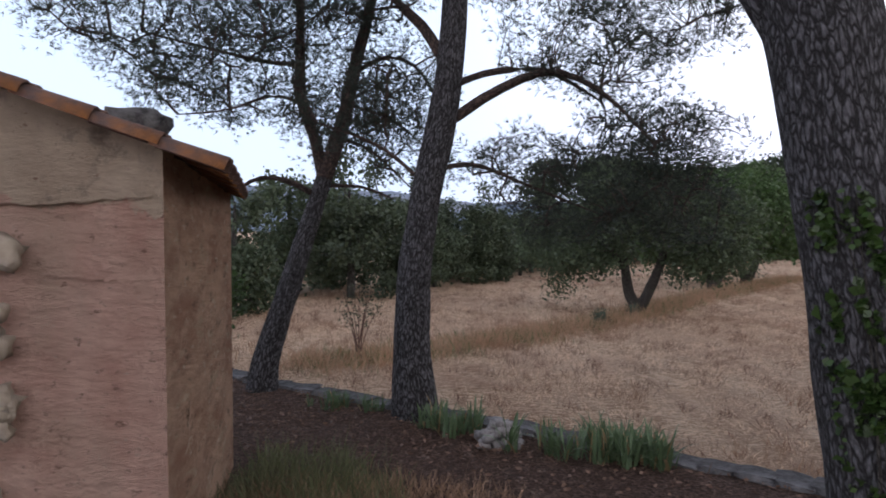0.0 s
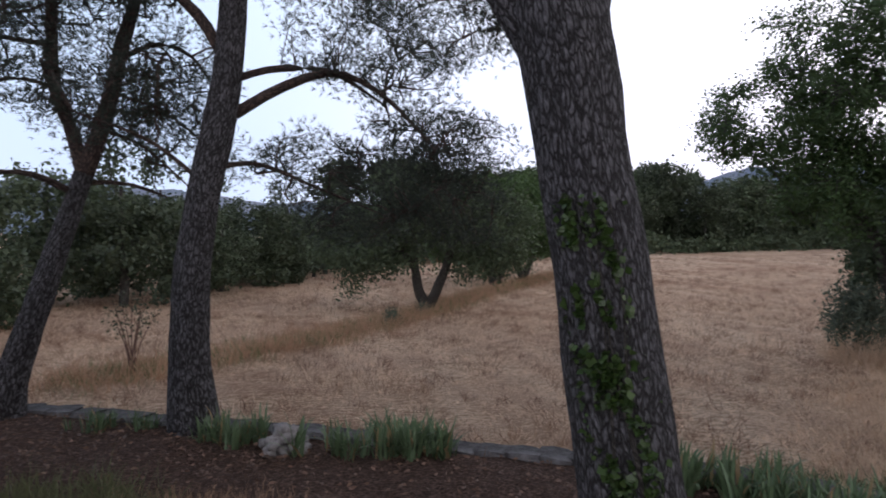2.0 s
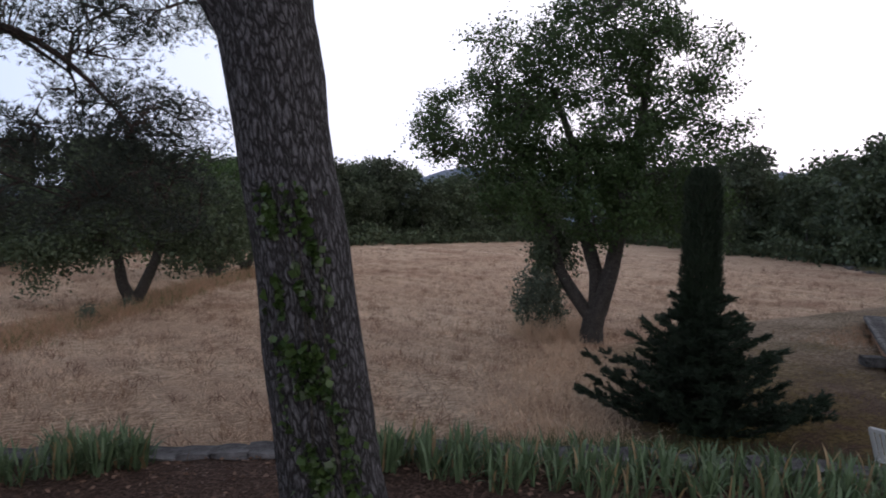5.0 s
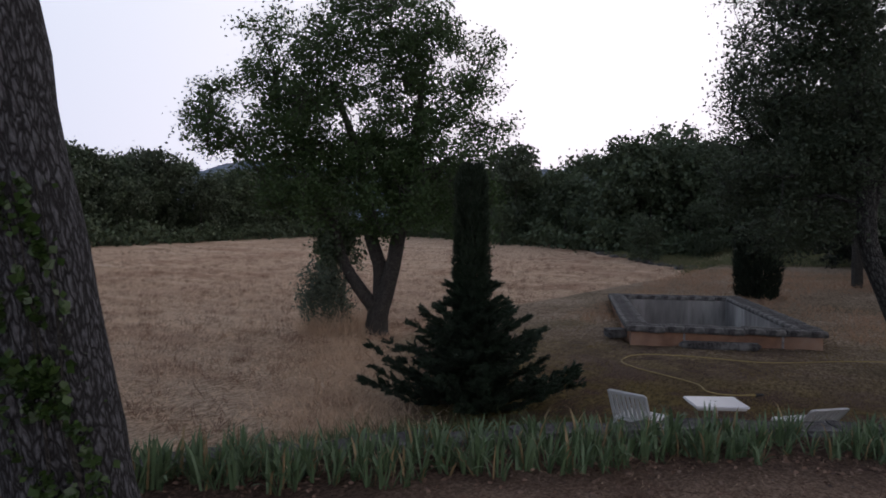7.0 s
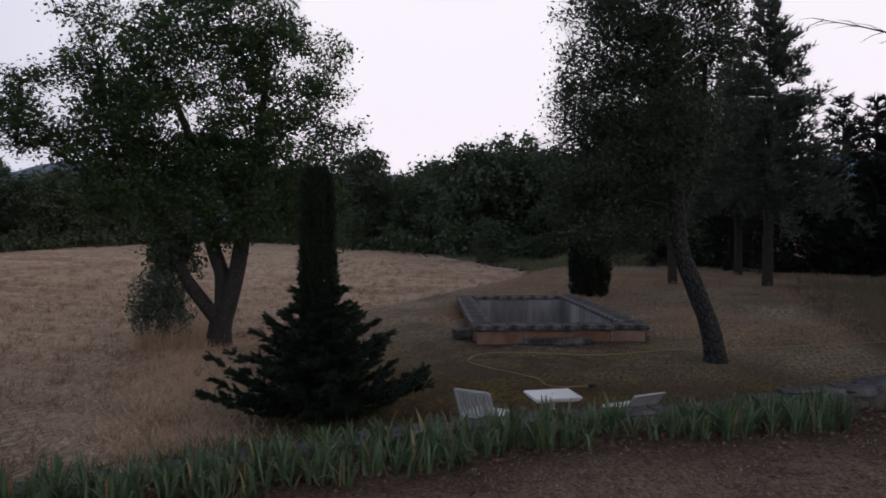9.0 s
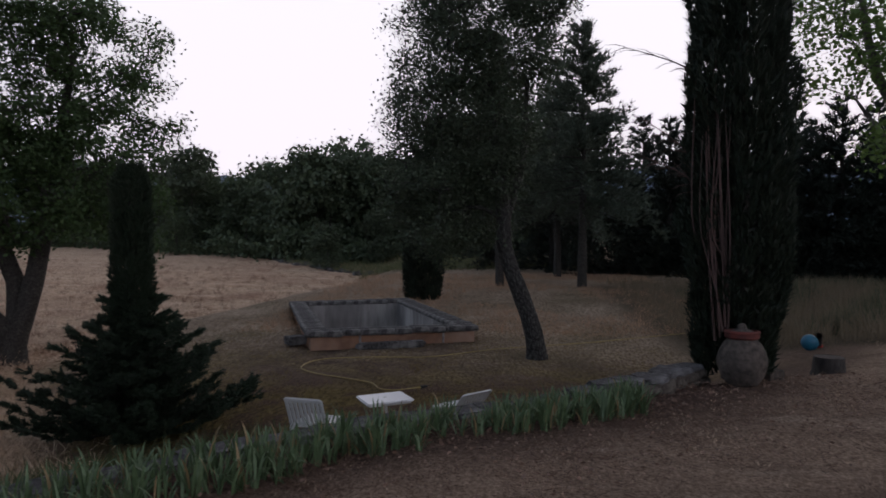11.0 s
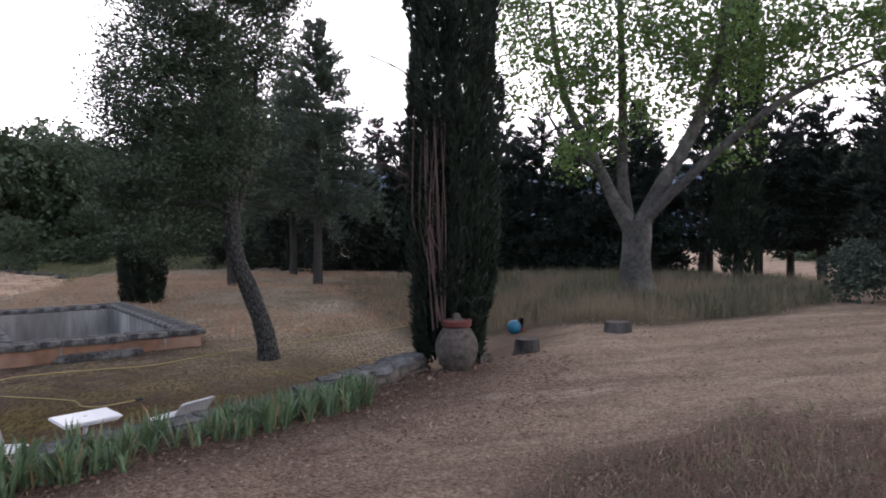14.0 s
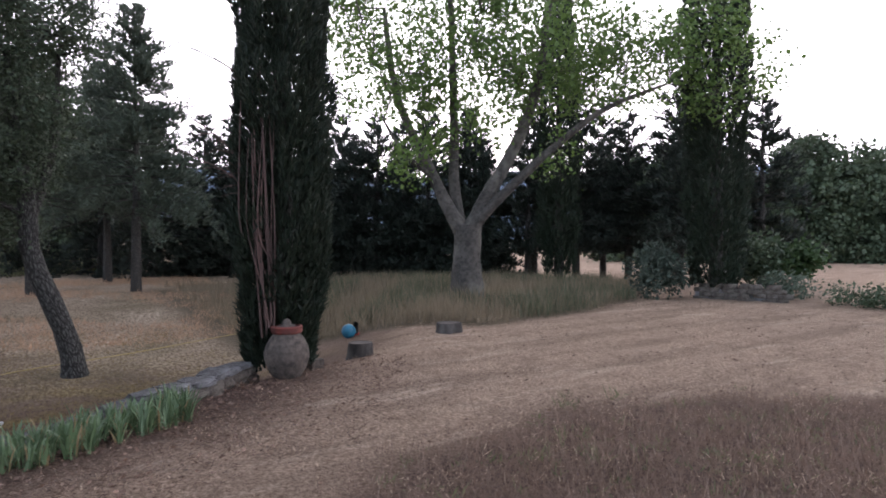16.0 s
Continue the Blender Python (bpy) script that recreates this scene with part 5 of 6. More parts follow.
def wall_top(x, y):
    return 0.115 + 0.27 * float(ss((x - 3) / 7)) + 0.15 * float(ss((x - 8.75) / 0.4))


for a, b in zip(run, run[1:]):
    d = (b - a).normalized()
    nrm = Vector((d.y, -d.x, 0))
    yaw = math.degrees(math.atan2(d.y, d.x))
    ln = (b - a).length
    i = 0.0
    while i < ln:
        p = a + d * (i + 0.16)
        if p.length < 16:
            zt = wall_top(p.x, p.y)
            put("cap_stone", cap_meshes[int(rng.integers(6))], low_wall, m=pose(p.x, p.y, zt - 0.085 + 0.012 * rng.normal(), 2 * rng.normal(), 2 * rng.normal(), yaw + 3 * rng.normal()))
            if p.x > 1.5:
                for row in range(3):
                    for s in (-0.08, 0.08):
                        z = zt - 0.09 - 0.1 * (row + 1)
                        q = p - d * (s + 0.04 * rng.normal()) + nrm * 0.13
                        if z > land(q.x + nrm.x * 0.4, q.y + nrm.y * 0.4)[0] - 0.12:
                            put("stone", face_meshes[int(rng.integers(6))], low_wall, m=pose(q.x, q.y, z, 5 * rng.normal(), 5 * rng.normal(), yaw + 6 * rng.normal()))
        i += 0.33
# rubble core
V, F = [], []
for i, p in enumerate(smooth_line(run, 90)):
    q = smooth_line(run, 90)[min(i + 1, 89)]
    o = smooth_line(run, 90)[max(i - 1, 0)]
    d = (q - o).normalized()
    nrm = Vector((d.y, -d.x, 0)) * 0.14
    zt = wall_top(p.x, p.y) - 0.05
    for c in (p + nrm, p - nrm):
        V += [(c.x, c.y, zt), (c.x, c.y, -1.1)]
for i in range(89):
    o = 4 * i
    F += [(o, o + 4, o + 5, o + 1), (o + 2, o + 3, o + 7, o + 6), (o, o + 2, o + 6, o + 4)]
put("core", mesh_of("core", V, F, M["cap_stone"]), low_wall)

# heap of stones
heap = thing("stone_heap", pose(0.72, 7.42, ground_z(0.72, 7.42)), "small heap of pale field stones by the wall", "stones")
heap.scale = (0.76, 0.76, 0.76)
rng = np.random.default_rng(131)
for i in range(26):
    f = i / 26
    a, r = rng.uniform(0, 6.28), 0.42 * (1 - f) ** 0.6 * rng.uniform(0.5, 1)
    part("stone", stone_bm(0.13 + 0.1 * rng.uniform(), 0.12 + 0.06 * rng.uniform(), 0.1, 40 + i, 0.22, 1), M["pale_stone"], heap, m=pose(r * math.cos(a), 0.7 * r * math.sin(a), 0.27 * f ** 1.3 - 0.02, 15 * rng.normal(), 15 * rng.normal(), 360 * f * 5), smooth=True)

# stone basin
PX = (Vector((18.33, 0.77, 0)) - Vector((16.71, 4.97, 0))).normalized()
PY = Vector((-PX.y, PX.x, 0))
BAS = Matrix(((PX.x, PY.x, 0, 16.71), (PX.y, PY.y, 0, 4.97), (0, 0, 1, 0), (0, 0, 0, 1)))
basin = thing("water_basin", BAS, "raised rectangular stone water basin with a dark coping", "basin")
BL, BW, RIM, THK = 8.45, 4.5, -0.03, 0.52
for nm, sx, sy, cx, cy in (("front_wall", BW - 0.14, THK - 0.1, BW / 2, THK / 2), ("rear_wall", BW - 0.14, THK - 0.1, BW / 2, BL - THK / 2), ("side_wall", THK - 0.1, BL - 2 * THK + 0.1, THK / 2, BL / 2), ("side_wall", THK - 0.1, BL - 2 * THK + 0.1, BW - THK / 2, BL / 2)):
    part(nm, box_bm(sx, sy, 1.45, (cx, cy, RIM - 0.14 - 1.45), 0.012), M["basin_out"], basin)
lin = THK + 0.0
for nm, sx, sy, cx, cy in (("lining", BW - 2 * lin + 0.06, 0.03, BW / 2, lin + 0.0), ("lining", BW - 2 * lin + 0.06, 0.03, BW / 2, BL - lin), ("lining", 0.03, BL - 2 * lin, lin, BL / 2), ("lining", 0.03, BL - 2 * lin, BW - lin, BL / 2)):
    part(nm, box_bm(sx, sy, 1.36, (cx, cy, RIM - 0.145 - 1.36)), M["basin_in"], basin, "stained grey cement lining")
part("bottom", box_bm(BW - 2 * THK, BL - 2 * THK, 0.1, (BW / 2, BL / 2, RIM - 1.55)), M["basin_in"], basin)
rng = np.random.default_rng(132)


def coping(x0, y0, x1, y1, across):
    ln = math.hypot(x1 - x0, y1 - y0)
    n = max(2, round(ln / 0.46))
    for i in range(n):
        f = (i + 0.5) / n
        bm = stone_bm(ln / n * 1.04, across * 1.02, 0.15, 60 + i + int(ln * 7), 0.07, 2)
        part("coping_stone", bm, M["rim_stone"], basin, m=pose(x0 + (x1 - x0) * f, y0 + (y1 - y0) * f, RIM - 0.145 + 0.006 * rng.normal(), 0, 0, math.degrees(math.atan2(y1 - y0, x1 - x0)) + 0.6 * rng.normal()))


coping(-0.04, THK / 2, BW + 0.04, THK / 2, 0.56)
coping(-0.04, BL - THK / 2, BW + 0.04, BL - THK / 2, 0.56)
coping(THK / 2 - 0.02, THK, THK / 2 - 0.02, BL - THK, 0.56)
coping(BW - THK / 2 + 0.02, THK, BW - THK / 2 + 0.02, BL - THK, 0.56)
for cx in (1.33, 3.55):
    part("pilaster", box_bm(0.05, 0.03, 0.3, (cx, 0.035, RIM - 0.45), 0.005), M["pale_stone"], basin, "thin pale upright strip")
tagged(part("stone_slab", stone_bm(1.75, 0.26, 0.17, 77, 0.04, 2), M["rim_stone"], None, m=BAS @ pose(2.1, -0.17, -0.5, 0, 0, 0)), "long grey stone slab lying before the basin", "slab")
tagged(part("stone_block", stone_bm(0.5, 0.4, 0.22, 78, 0.08, 1), M["rim_stone"], None, m=BAS @ pose(-0.25, 0.9, -0.45, 0, 0, 20)), "dark stone block beside the basin", "stone")

# garden table and chairs on the lower lawn
def slab(bm, sx, sy, sz, m, bevel=0.012):
    b = box_bm(sx, sy, sz, (0, 0, -sz / 2), bevel, 2)
    b.transform(m)
    me = bpy.data.meshes.new("tmp")
    b.to_mesh(me)
    b.free()
    bm.from_mesh(me)
    bpy.data.meshes.remove(me)


tx, ty = 9.47, 1.71
tz = ground_z(tx, ty)
table = thing("garden_table", pose(tx, ty, tz, 0, 0, -60), "small white plastic garden table on the lawn", "table")
bm = bmesh.new()
slab(bm, 0.66, 0.52, 0.03, pose(0, 0, 0.145 - tz), 0.014)
part("tabletop", bm, M["table_white"], table)
bm = bmesh.new()
slab(bm, 0.6, 0.46, 0.03, pose(0, 0, 0.116 - tz), 0.01)
part("apron", bm, M["white_plastic"], table)
bm = bmesh.new()
bmesh.ops.create_cone(bm, cap_ends=True, segments=20, radius1=0.022, radius2=0.022, depth=0.012, matrix=Matrix.Translation((0, 0, 0.163 - tz)))
part("parasol_hole_cap", bm, M["white_plastic"], table)
V, F, U = tube([(0, 0, 0.04), (0, 0, 0.3), (0, 0, 0.1 - tz)], [0.045, 0.03, 0.035], 14)
put("pedestal", mesh_of("pedestal", V, F, M["white_plastic"], smooth=True), table)
for a in (45, 135, 225, 315):
    d = Vector((math.cos(radians(a)), math.sin(radians(a)), 0))
    V, F, U = tube([(0, 0, 0.1), d * 0.14 + Vector((0, 0, 0.06)), d * 0.27 + Vector((0, 0, 0.012))], [0.03, 0.026, 0.018], 8)
    put("foot", mesh_of("foot", V, F, M["white_plastic"], smooth=True), table)


def garden_chair(x, y, yaw, recline, tall, label):
    """A white moulded chair facing its own +y."""
    z = ground_z(x, y)
    top = thing("garden_chair", pose(x, y, z, 0, 0, yaw) @ Matrix.Diagonal((1.12, 1, tall, 1)), label, "chair", "white garden chairs")
    bm = bmesh.new()
    slab(bm, 0.46, 0.05, 0.03, pose(0, 0.23, 0.42), 0.012)
    slab(bm, 0.46, 0.05, 0.03, pose(0, -0.21, 0.40), 0.012)
    for s in (-0.21, 0.21):
        slab(bm, 0.05, 0.46, 0.03, pose(s, 0, 0.41), 0.012)
    part("seat_frame", bm, M["white_plastic"], top)
    for i in range(7):
        bm = bmesh.new()
        slab(bm, 0.038, 0.42, 0.014, pose(-0.156 + 0.052 * i, 0, 0.413), 0.004)
        part("seat_slat", bm, M["white_plastic"], top)
    back = pose(0, -0.215, 0.42, recline, 0, 0)
    bm = bmesh.new()
    for s in (-0.22, 0.22):
        slab(bm, 0.05, 0.028, 0.44, back @ pose(s, 0, 0.2), 0.012)
    slab(bm, 0.4, 0.028, 0.07, back @ pose(0, 0, 0.4), 0.012)
    slab(bm, 0.36, 0.028, 0.05, back @ pose(0, 0, 0.02), 0.01)
    for s in (-0.205, 0.205):
        slab(bm, 0.06, 0.028, 0.06, back @ pose(s, 0, 0.4, 0, 45 if s > 0 else -45, 0), 0.01)
    part("backrest_frame", bm, M["white_plastic"], top)
    for i in range(7):
        bm = bmesh.new()
        slab(bm, 0.04, 0.014, 0.36, back @ pose(-0.165 + 0.055 * i, 0, 0.2), 0.004)
        part("back_slat", bm, M["white_plastic"], top)
    for sx, sy in ((-0.22, 0.22), (0.22, 0.22), (-0.22, -0.2), (0.22, -0.2)):
        V, F, U = tube([(sx * 1.15, sy * 1.15, 0), (sx, sy, 0.41)], [0.018, 0.026], 8)
        put("leg", mesh_of("leg", V, F, M["white_plastic"], smooth=True), top)
    return top


garden_chair(9.3, 2.6, -102, 22, 0.96, "white plastic garden chair with slatted back, facing the basin")
garden_chair(10.3, 0.8, -47, 38, 0.88, "white plastic garden chair with a reclined slatted back")

# yellow hose
hose_line = [(23, -8.2), (20.5, -6), (18.9, -3.4), (18.0, -1.7), (17.2, 0.2), (16.1, 1.8), (15.95, 3.2), (15.6, 4.3), (14.7, 4.5), (14.1, 4.05), (13.6, 3.2), (13.25, 2.65), (12.8, 2.42), (12.7, 2.1), (12.95, 1.65)]
pts = [Vector((p.x, p.y, ground_z(p.x, p.y) + 0.03)) for p in smooth_line([(x, y, 0) for x, y in hose_line], 150)]
V, F, U = tube(pts, [0.011] * 150, 6)
hose = thing("garden_hose", pose(0, 0, 0), "long yellow garden hose looped across the lawn", "hose")
put("pipe", mesh_of("pipe", V, F, M["hose"], smooth=True), hose)
V, F, U = tube([pts[-1], pts[-1] + Vector((0.1, -0.1, 0.0))], [0.03, 0.022], 8)
put("nozzle", mesh_of("nozzle", V, F, M["black_toy"], smooth=True), hose)


def turned(profile, sides, name, mat):
    """A turned body from (radius, height) pairs."""
    V, F = [], []
    for r, z in profile:
        for k in range(sides):
            a = 2 * math.pi * k / sides
            w = 1 + 0.012 * noise.noise((math.cos(a) * 2, math.sin(a) * 2, z * 4))
            V.append((r * w * math.cos(a), r * w * math.sin(a), z))
    for i in range(len(profile) - 1):
        for k in range(sides):
            F.append((i * sides + k, i * sides + (k + 1) % sides, (i + 1) * sides + (k + 1) % sides, (i + 1) * sides + k))
    return mesh_of(name, V, F, mat, smooth=True)


jz = ground_z(9.5, -3.0)
jar = thing("storage_jar", pose(9.85, -3.06, jz - 0.01) @ Matrix.Scale(0.9, 4), "big old earthenware jar with a red clay rim", "jar")
put("body", turned([(0.01, 0), (0.19, 0), (0.22, 0.03), (0.3, 0.16), (0.345, 0.3), (0.355, 0.38), (0.33, 0.5), (0.27, 0.62), (0.215, 0.69), (0.2, 0.72)], 40, "body", M["jar"]), jar)
put("rim", turned([(0.2, 0.7), (0.235, 0.715), (0.245, 0.745), (0.235, 0.775), (0.25, 0.79), (0.245, 0.82), (0.19, 0.825), (0.17, 0.77)], 40, "rim", M["jar_rim"]), jar, "red clay rim")
put("lid", turned([(0.19, 0.8), (0.12, 0.83), (0.07, 0.85), (0.06, 0.9), (0.03, 0.925), (0.005, 0.93)], 20, "lid", M["jar"]), jar, "grey stone lid")
cz = ground_z(10.3, -3.55)
tagged(part("stone_block", stone_bm(0.28, 0.28, 0.2, 80, 0.06, 1), M["brown_stone"], None, m=pose(10.3, -3.6, cz - 0.03, 0, 0, 25)), "squared pale stone block behind the jar", "stone")


def stump(x, y, r, h, label, seed):
    top = thing("tree_stump", pose(x, y, ground_z(x, y) - 0.03, 0, 0, seed * 40), label, "stump", "sawn stumps")
    V, F, U = tube([(0, 0, 0), (0, 0, h * 0.3), (0, 0, h * 0.7), (0, 0, h)], [r * 1.1, r * 1.02, r, r * 0.97], 22, 0.14, seed)
    put("bark", mesh_of("bark", V, F, M["stump_bark"], U, True), top)
    bm = bmesh.new()
    bmesh.ops.create_circle(bm, cap_ends=True, segments=22, radius=r * 0.97, matrix=Matrix.Translation((0, 0, h - 0.004)))
    part("cut_face", bm, M["stump_top"], top, "grey sawn wood")


stump(11.15, -4.8, 0.215, 0.29, "sawn log stump with dark bark on the drive", 3)
stump(12.25, -7.3, 0.26, 0.24, "dark sawn log stump at the edge of the long grass", 5)

# blue ball-shaped toy with a black band and a red cap
bz = ground_z(14.6, -6.09)
toy = thing("garden_toy", pose(14.6, -6.09, bz) @ Matrix.Scale(1.1, 4), "round blue plastic toy with black strap and red cap", "toy")
bm = bmesh.new()
bmesh.ops.create_uvsphere(bm, u_segments=20, v_segments=14, radius=0.15, matrix=Matrix.Translation((0, 0, 0.15)))
part("ball", bm, M["blue_toy"], toy, smooth=True)
V, F, U = tube(smooth_line([(-0.1, -0.12, 0.3), (0.05, -0.19, 0.2), (0.08, -0.2, 0.08)], 8), [0.05] * 8, 10)
put("strap", mesh_of("strap", V, F, M["black_toy"], smooth=True), toy, "black strap")
bm = bmesh.new()
bmesh.ops.create_uvsphere(bm, u_segments=14, v_segments=10, radius=0.06, matrix=Matrix.Translation((0.1, -0.22, 0.06)))
part("cap", bm, M["red_toy"], toy, "red cap", smooth=True)

# boundary wall at the end of the drive
bwall = tagged(new("boundary_wall"), "low ruined stone wall at the end of the drive", "wall", kind="structure")
rng = np.random.default_rng(133)
wa, wb = Vector((14.35, -18.15, 0)), Vector((11.9, -19.1, 0))
wd_ = (wb - wa).normalized()
bmesh_set = [bm_mesh("stone", stone_bm(0.4, 0.35, 0.15, 90 + i, 0.09, 2), M["brown_stone"], True) for i in range(5)]
for row in range(4):
    n = 7 - row // 3
    for i in range(n):
        p = wa + wd_ * (0.2 + i * 0.38 + 0.1 * rng.normal() * 0.5 + 0.12 * (row % 2))
        put("stone", bmesh_set[int(rng.integers(5))], bwall, m=pose(p.x, p.y, ground_z(p.x, p.y) - 0.05 + row * 0.135, 4 * rng.normal(), 4 * rng.normal(), math.degrees(math.atan2(wd_.y, wd_.x)) + 4 * rng.normal()))
part("core", box_bm(2.6, 0.22, 0.36, (1.3, 0, 0)), M["grey_stone"], bwall, m=pose(wa.x, wa.y, ground_z(wa.x, wa.y) - 0.05, 0, 0, math.degrees(math.atan2(wd_.y, wd_.x))))
pz = ground_z(13.75, -18.7)
tagged(part("gate_post", box_bm(0.28, 0.28, 0.95, (0, 0, 0), 0.02, 2), M["old_post"], None, m=pose(13.85, -18.8, pz - 0.02, 0, 0, 20)), "pale weathered stone post behind the wall", "post")
# field-edge line of stones
rng = np.random.default_rng(134)
dark_set = [bm_mesh("stone", stone_bm(0.4, 0.35, 0.17, 97 + i, 0.14, 1), M["rim_stone"], True) for i in range(3)]
row_wall = tagged(new("field_wall"), "tumbled line of stones along the field's edge", "wall", kind="structure")
for i in range(120):
    f = (i + rng.uniform()) / 120
    x, y = 46 + 30 * f ** 1.2, 8.2 + 21 * f
    put("stone", dark_set[int(rng.integers(3))], row_wall, m=pose(x + 0.5 * rng.normal(), y + 0.4 * rng.normal(), ground_z(x, y) - 0.05, 10 * rng.normal(), 10 * rng.normal(), 180 * rng.uniform()) @ Matrix.Scale(rng.uniform(0.7, 1.6), 4))

# ---- irises, grasses, litter ----
def sword_leaf(rng, ln, w, lean, turn, droop):
    """One iris leaf: a folded, tapering blade that bends over at the tip."""
    V = []
    p, a = Vector((0, 0, 0)), lean
    d = Vector((math.cos(turn), math.sin(turn), 0))
    side = Vector((-d.y, d.x, 0))
    n = 6
    for i in range(n + 1):
        f = i / n
        ww = w * (0.8 + 0.5 * f) * (1 - f ** 3.5) * 0.5 + 0.001
        V += [p + side * ww, p + d * ww * 0.35, p - side * ww]
        step = ln / n
        p = p + (d * math.sin(a) + Vector((0, 0, 1)) * math.cos(a)) * step
        a += droop * (0.25 + f * f * 2.2) / n
    F = []
    for i in range(n):
        o = 3 * i
        F += [(o, o + 1, o + 4, o + 3), (o + 1, o + 2, o + 5, o + 4)]
    return V, F


M["lawn_blade"] = leafy("lawn_blade", (0.12, 0.085, 0.03), (0.3, 0.22, 0.09), 0.2)
M["iris_dry"] = leafy("iris_dry", (0.2, 0.15, 0.07), (0.32, 0.23, 0.13), 0.3)
iris_kinds = []
for kind in range(5):
    rng = np.random.default_rng(200 + kind)
    top = thing("iris_plant", pose(0, 0, -50), "clump of grey-green sword-shaped iris leaves by the wall", "iris", "irises along the wall")
    for i in range(13):
        fan = 2.1 * (i // 5) + 0.7 * kind
        base = np.array((math.cos(fan * 1.9), math.sin(fan * 1.9))) * 0.07 + rng.normal(size=2) * 0.022
        spread = rng.normal() * 0.36
        V, F = sword_leaf(rng, rng.uniform(0.36, 0.66), rng.uniform(0.026, 0.044), abs(spread), fan + (0 if spread > 0 else math.pi) + 0.4 * rng.normal(), rng.choice((0.25, 0.9, 1.8, 2.8)) * rng.uniform(0.6, 1.2))
        V = [q + Vector((base[0], base[1], 0)) for q in V]
        put("leaf", mesh_of("leaf", V, F, M["iris_dry"] if i == 12 else M["iris_leaf"], smooth=True), top)
    iris_kinds.append(top)
used = set()
rng = np.random.default_rng(210)


def iris_at(x, y, s):
    k = int(rng.integers(5))
    m = pose(x, y, ground_z(x, y) - 0.02, 0, 0, rng.uniform(0, 360)) @ Matrix.Scale(s, 4)
    if k in used:
        copy_thing(iris_kinds[k], m @ Matrix.Scale(1 / iris_kinds[k].scale.x, 4))
    else:
        iris_kinds[k].matrix_basis = m
        used.add(k)


# the long bed: between the front edge and the wall
FRONT = [(4.3, 5.0), (4.75, 4.05), (5.45, 3.15), (6.2, 2.15), (6.75, 1.4), (7.3, 0.75), (7.6, 0.1), (7.85, -0.6), (8.4, -1.55)]
BACK = [(4.8, 5.15), (5.6, 4.3), (6.5, 3.2), (7.3, 2.0), (7.75, 1.15), (8.2, 0.3), (8.5, -0.3), (8.75, -0.9), (8.95, -1.4)]
fl_, bl_ = smooth_line([(x, y, 0) for x, y in FRONT], 60), smooth_line([(x, y, 0) for x, y in BACK], 60)
for i in range(60):
    for j in range(4):
        if 24 < i < 29 and j < 1 or 34 < i < 39:
            continue
        p = fl_[i].lerp(bl_[i], min(0.97, (j + 0.15 + 0.7 * rng.uniform()) / 4))
        iris_at(p.x + 0.05 * rng.normal(), p.y + 0.05 * rng.normal(), rng.uniform(0.58, 0.84) * (0.8 if 26 < i < 34 else 0.92 if i < 34 else 0.7 if i < 48 else 0.84))
# smaller clumps by the pines and the heap of stones
for x0, y0, x1, y1, n, s in ((1.05, 7.2, 2.35, 6.75, 26, 0.72), (1.4, 7.35, 2.4, 6.95, 12, 0.7), (-0.1, 7.85, 0.45, 7.7, 14, 0.62), (-1.6, 8.75, -0.75, 8.35, 16, 0.42), (3.9, 5.65, 4.5, 5.2, 16, 0.75)):
    for i in range(n):
        f = rng.uniform()
        iris_at(x0 + (x1 - x0) * f + 0.1 * rng.normal(), y0 + (y1 - y0) * f + 0.1 * rng.normal(), s * rng.uniform(0.8, 1.2))


def meadow(name, label, mat, spots, height, count, spread, width, seed, lean=0.25):
    """Grass as stuff: bundles of blades rooted at many spots."""
    rng = np.random.default_rng(seed)
    xy = np.asarray(spots)
    z = land(xy[:, 0], xy[:, 1])[0]
    c = np.column_stack([xy, z - 0.02])
    n = len(c) * count
    root = np.repeat(c, count, 0) + rng.normal(size=(n, 3)) * (spread, spread, 0.0)
    d = unit(rng.normal(size=(n, 3)) * (lean, lean, 0.05) + (0, 0, 1))
    ln = height * np.repeat(rng.uniform(0.5, 1.25, (len(c), 1)), count, 0) * rng.uniform(0.6, 1.15, (n, 1))
    s = unit(np.cross(d, rng.normal(size=(n, 3)))) * width * 0.5
    tip = root + d * ln
    bend = rng.normal(size=(n, 3)) * ln * 0.16
    mid = root + d * ln * 0.55
    V = np.stack([root, mid + s + bend * 0.3, tip + bend, mid - s + bend * 0.3], 1).reshape(-1, 3)
    return tagged(put(name, mesh_of(name, V, np.arange(4 * n).reshape(n, 4), mat)), label, "grass", kind="stuff")


def scatter(rng, n, test, x0, x1, y0, y1):
    out = []
    while len(out) < n:
        p = rng.uniform((x0, y0), (x1, y1), (n * 2, 2))
        out += [tuple(q) for q in p[test(p[:, 0], p[:, 1])]]
    return out[:n]


rng = np.random.default_rng(220)


def patchy(x, y, sc, seed, cut):
    return np.array([noise.noise((a * sc, b * sc, seed)) > cut for a, b in zip(x, y)])


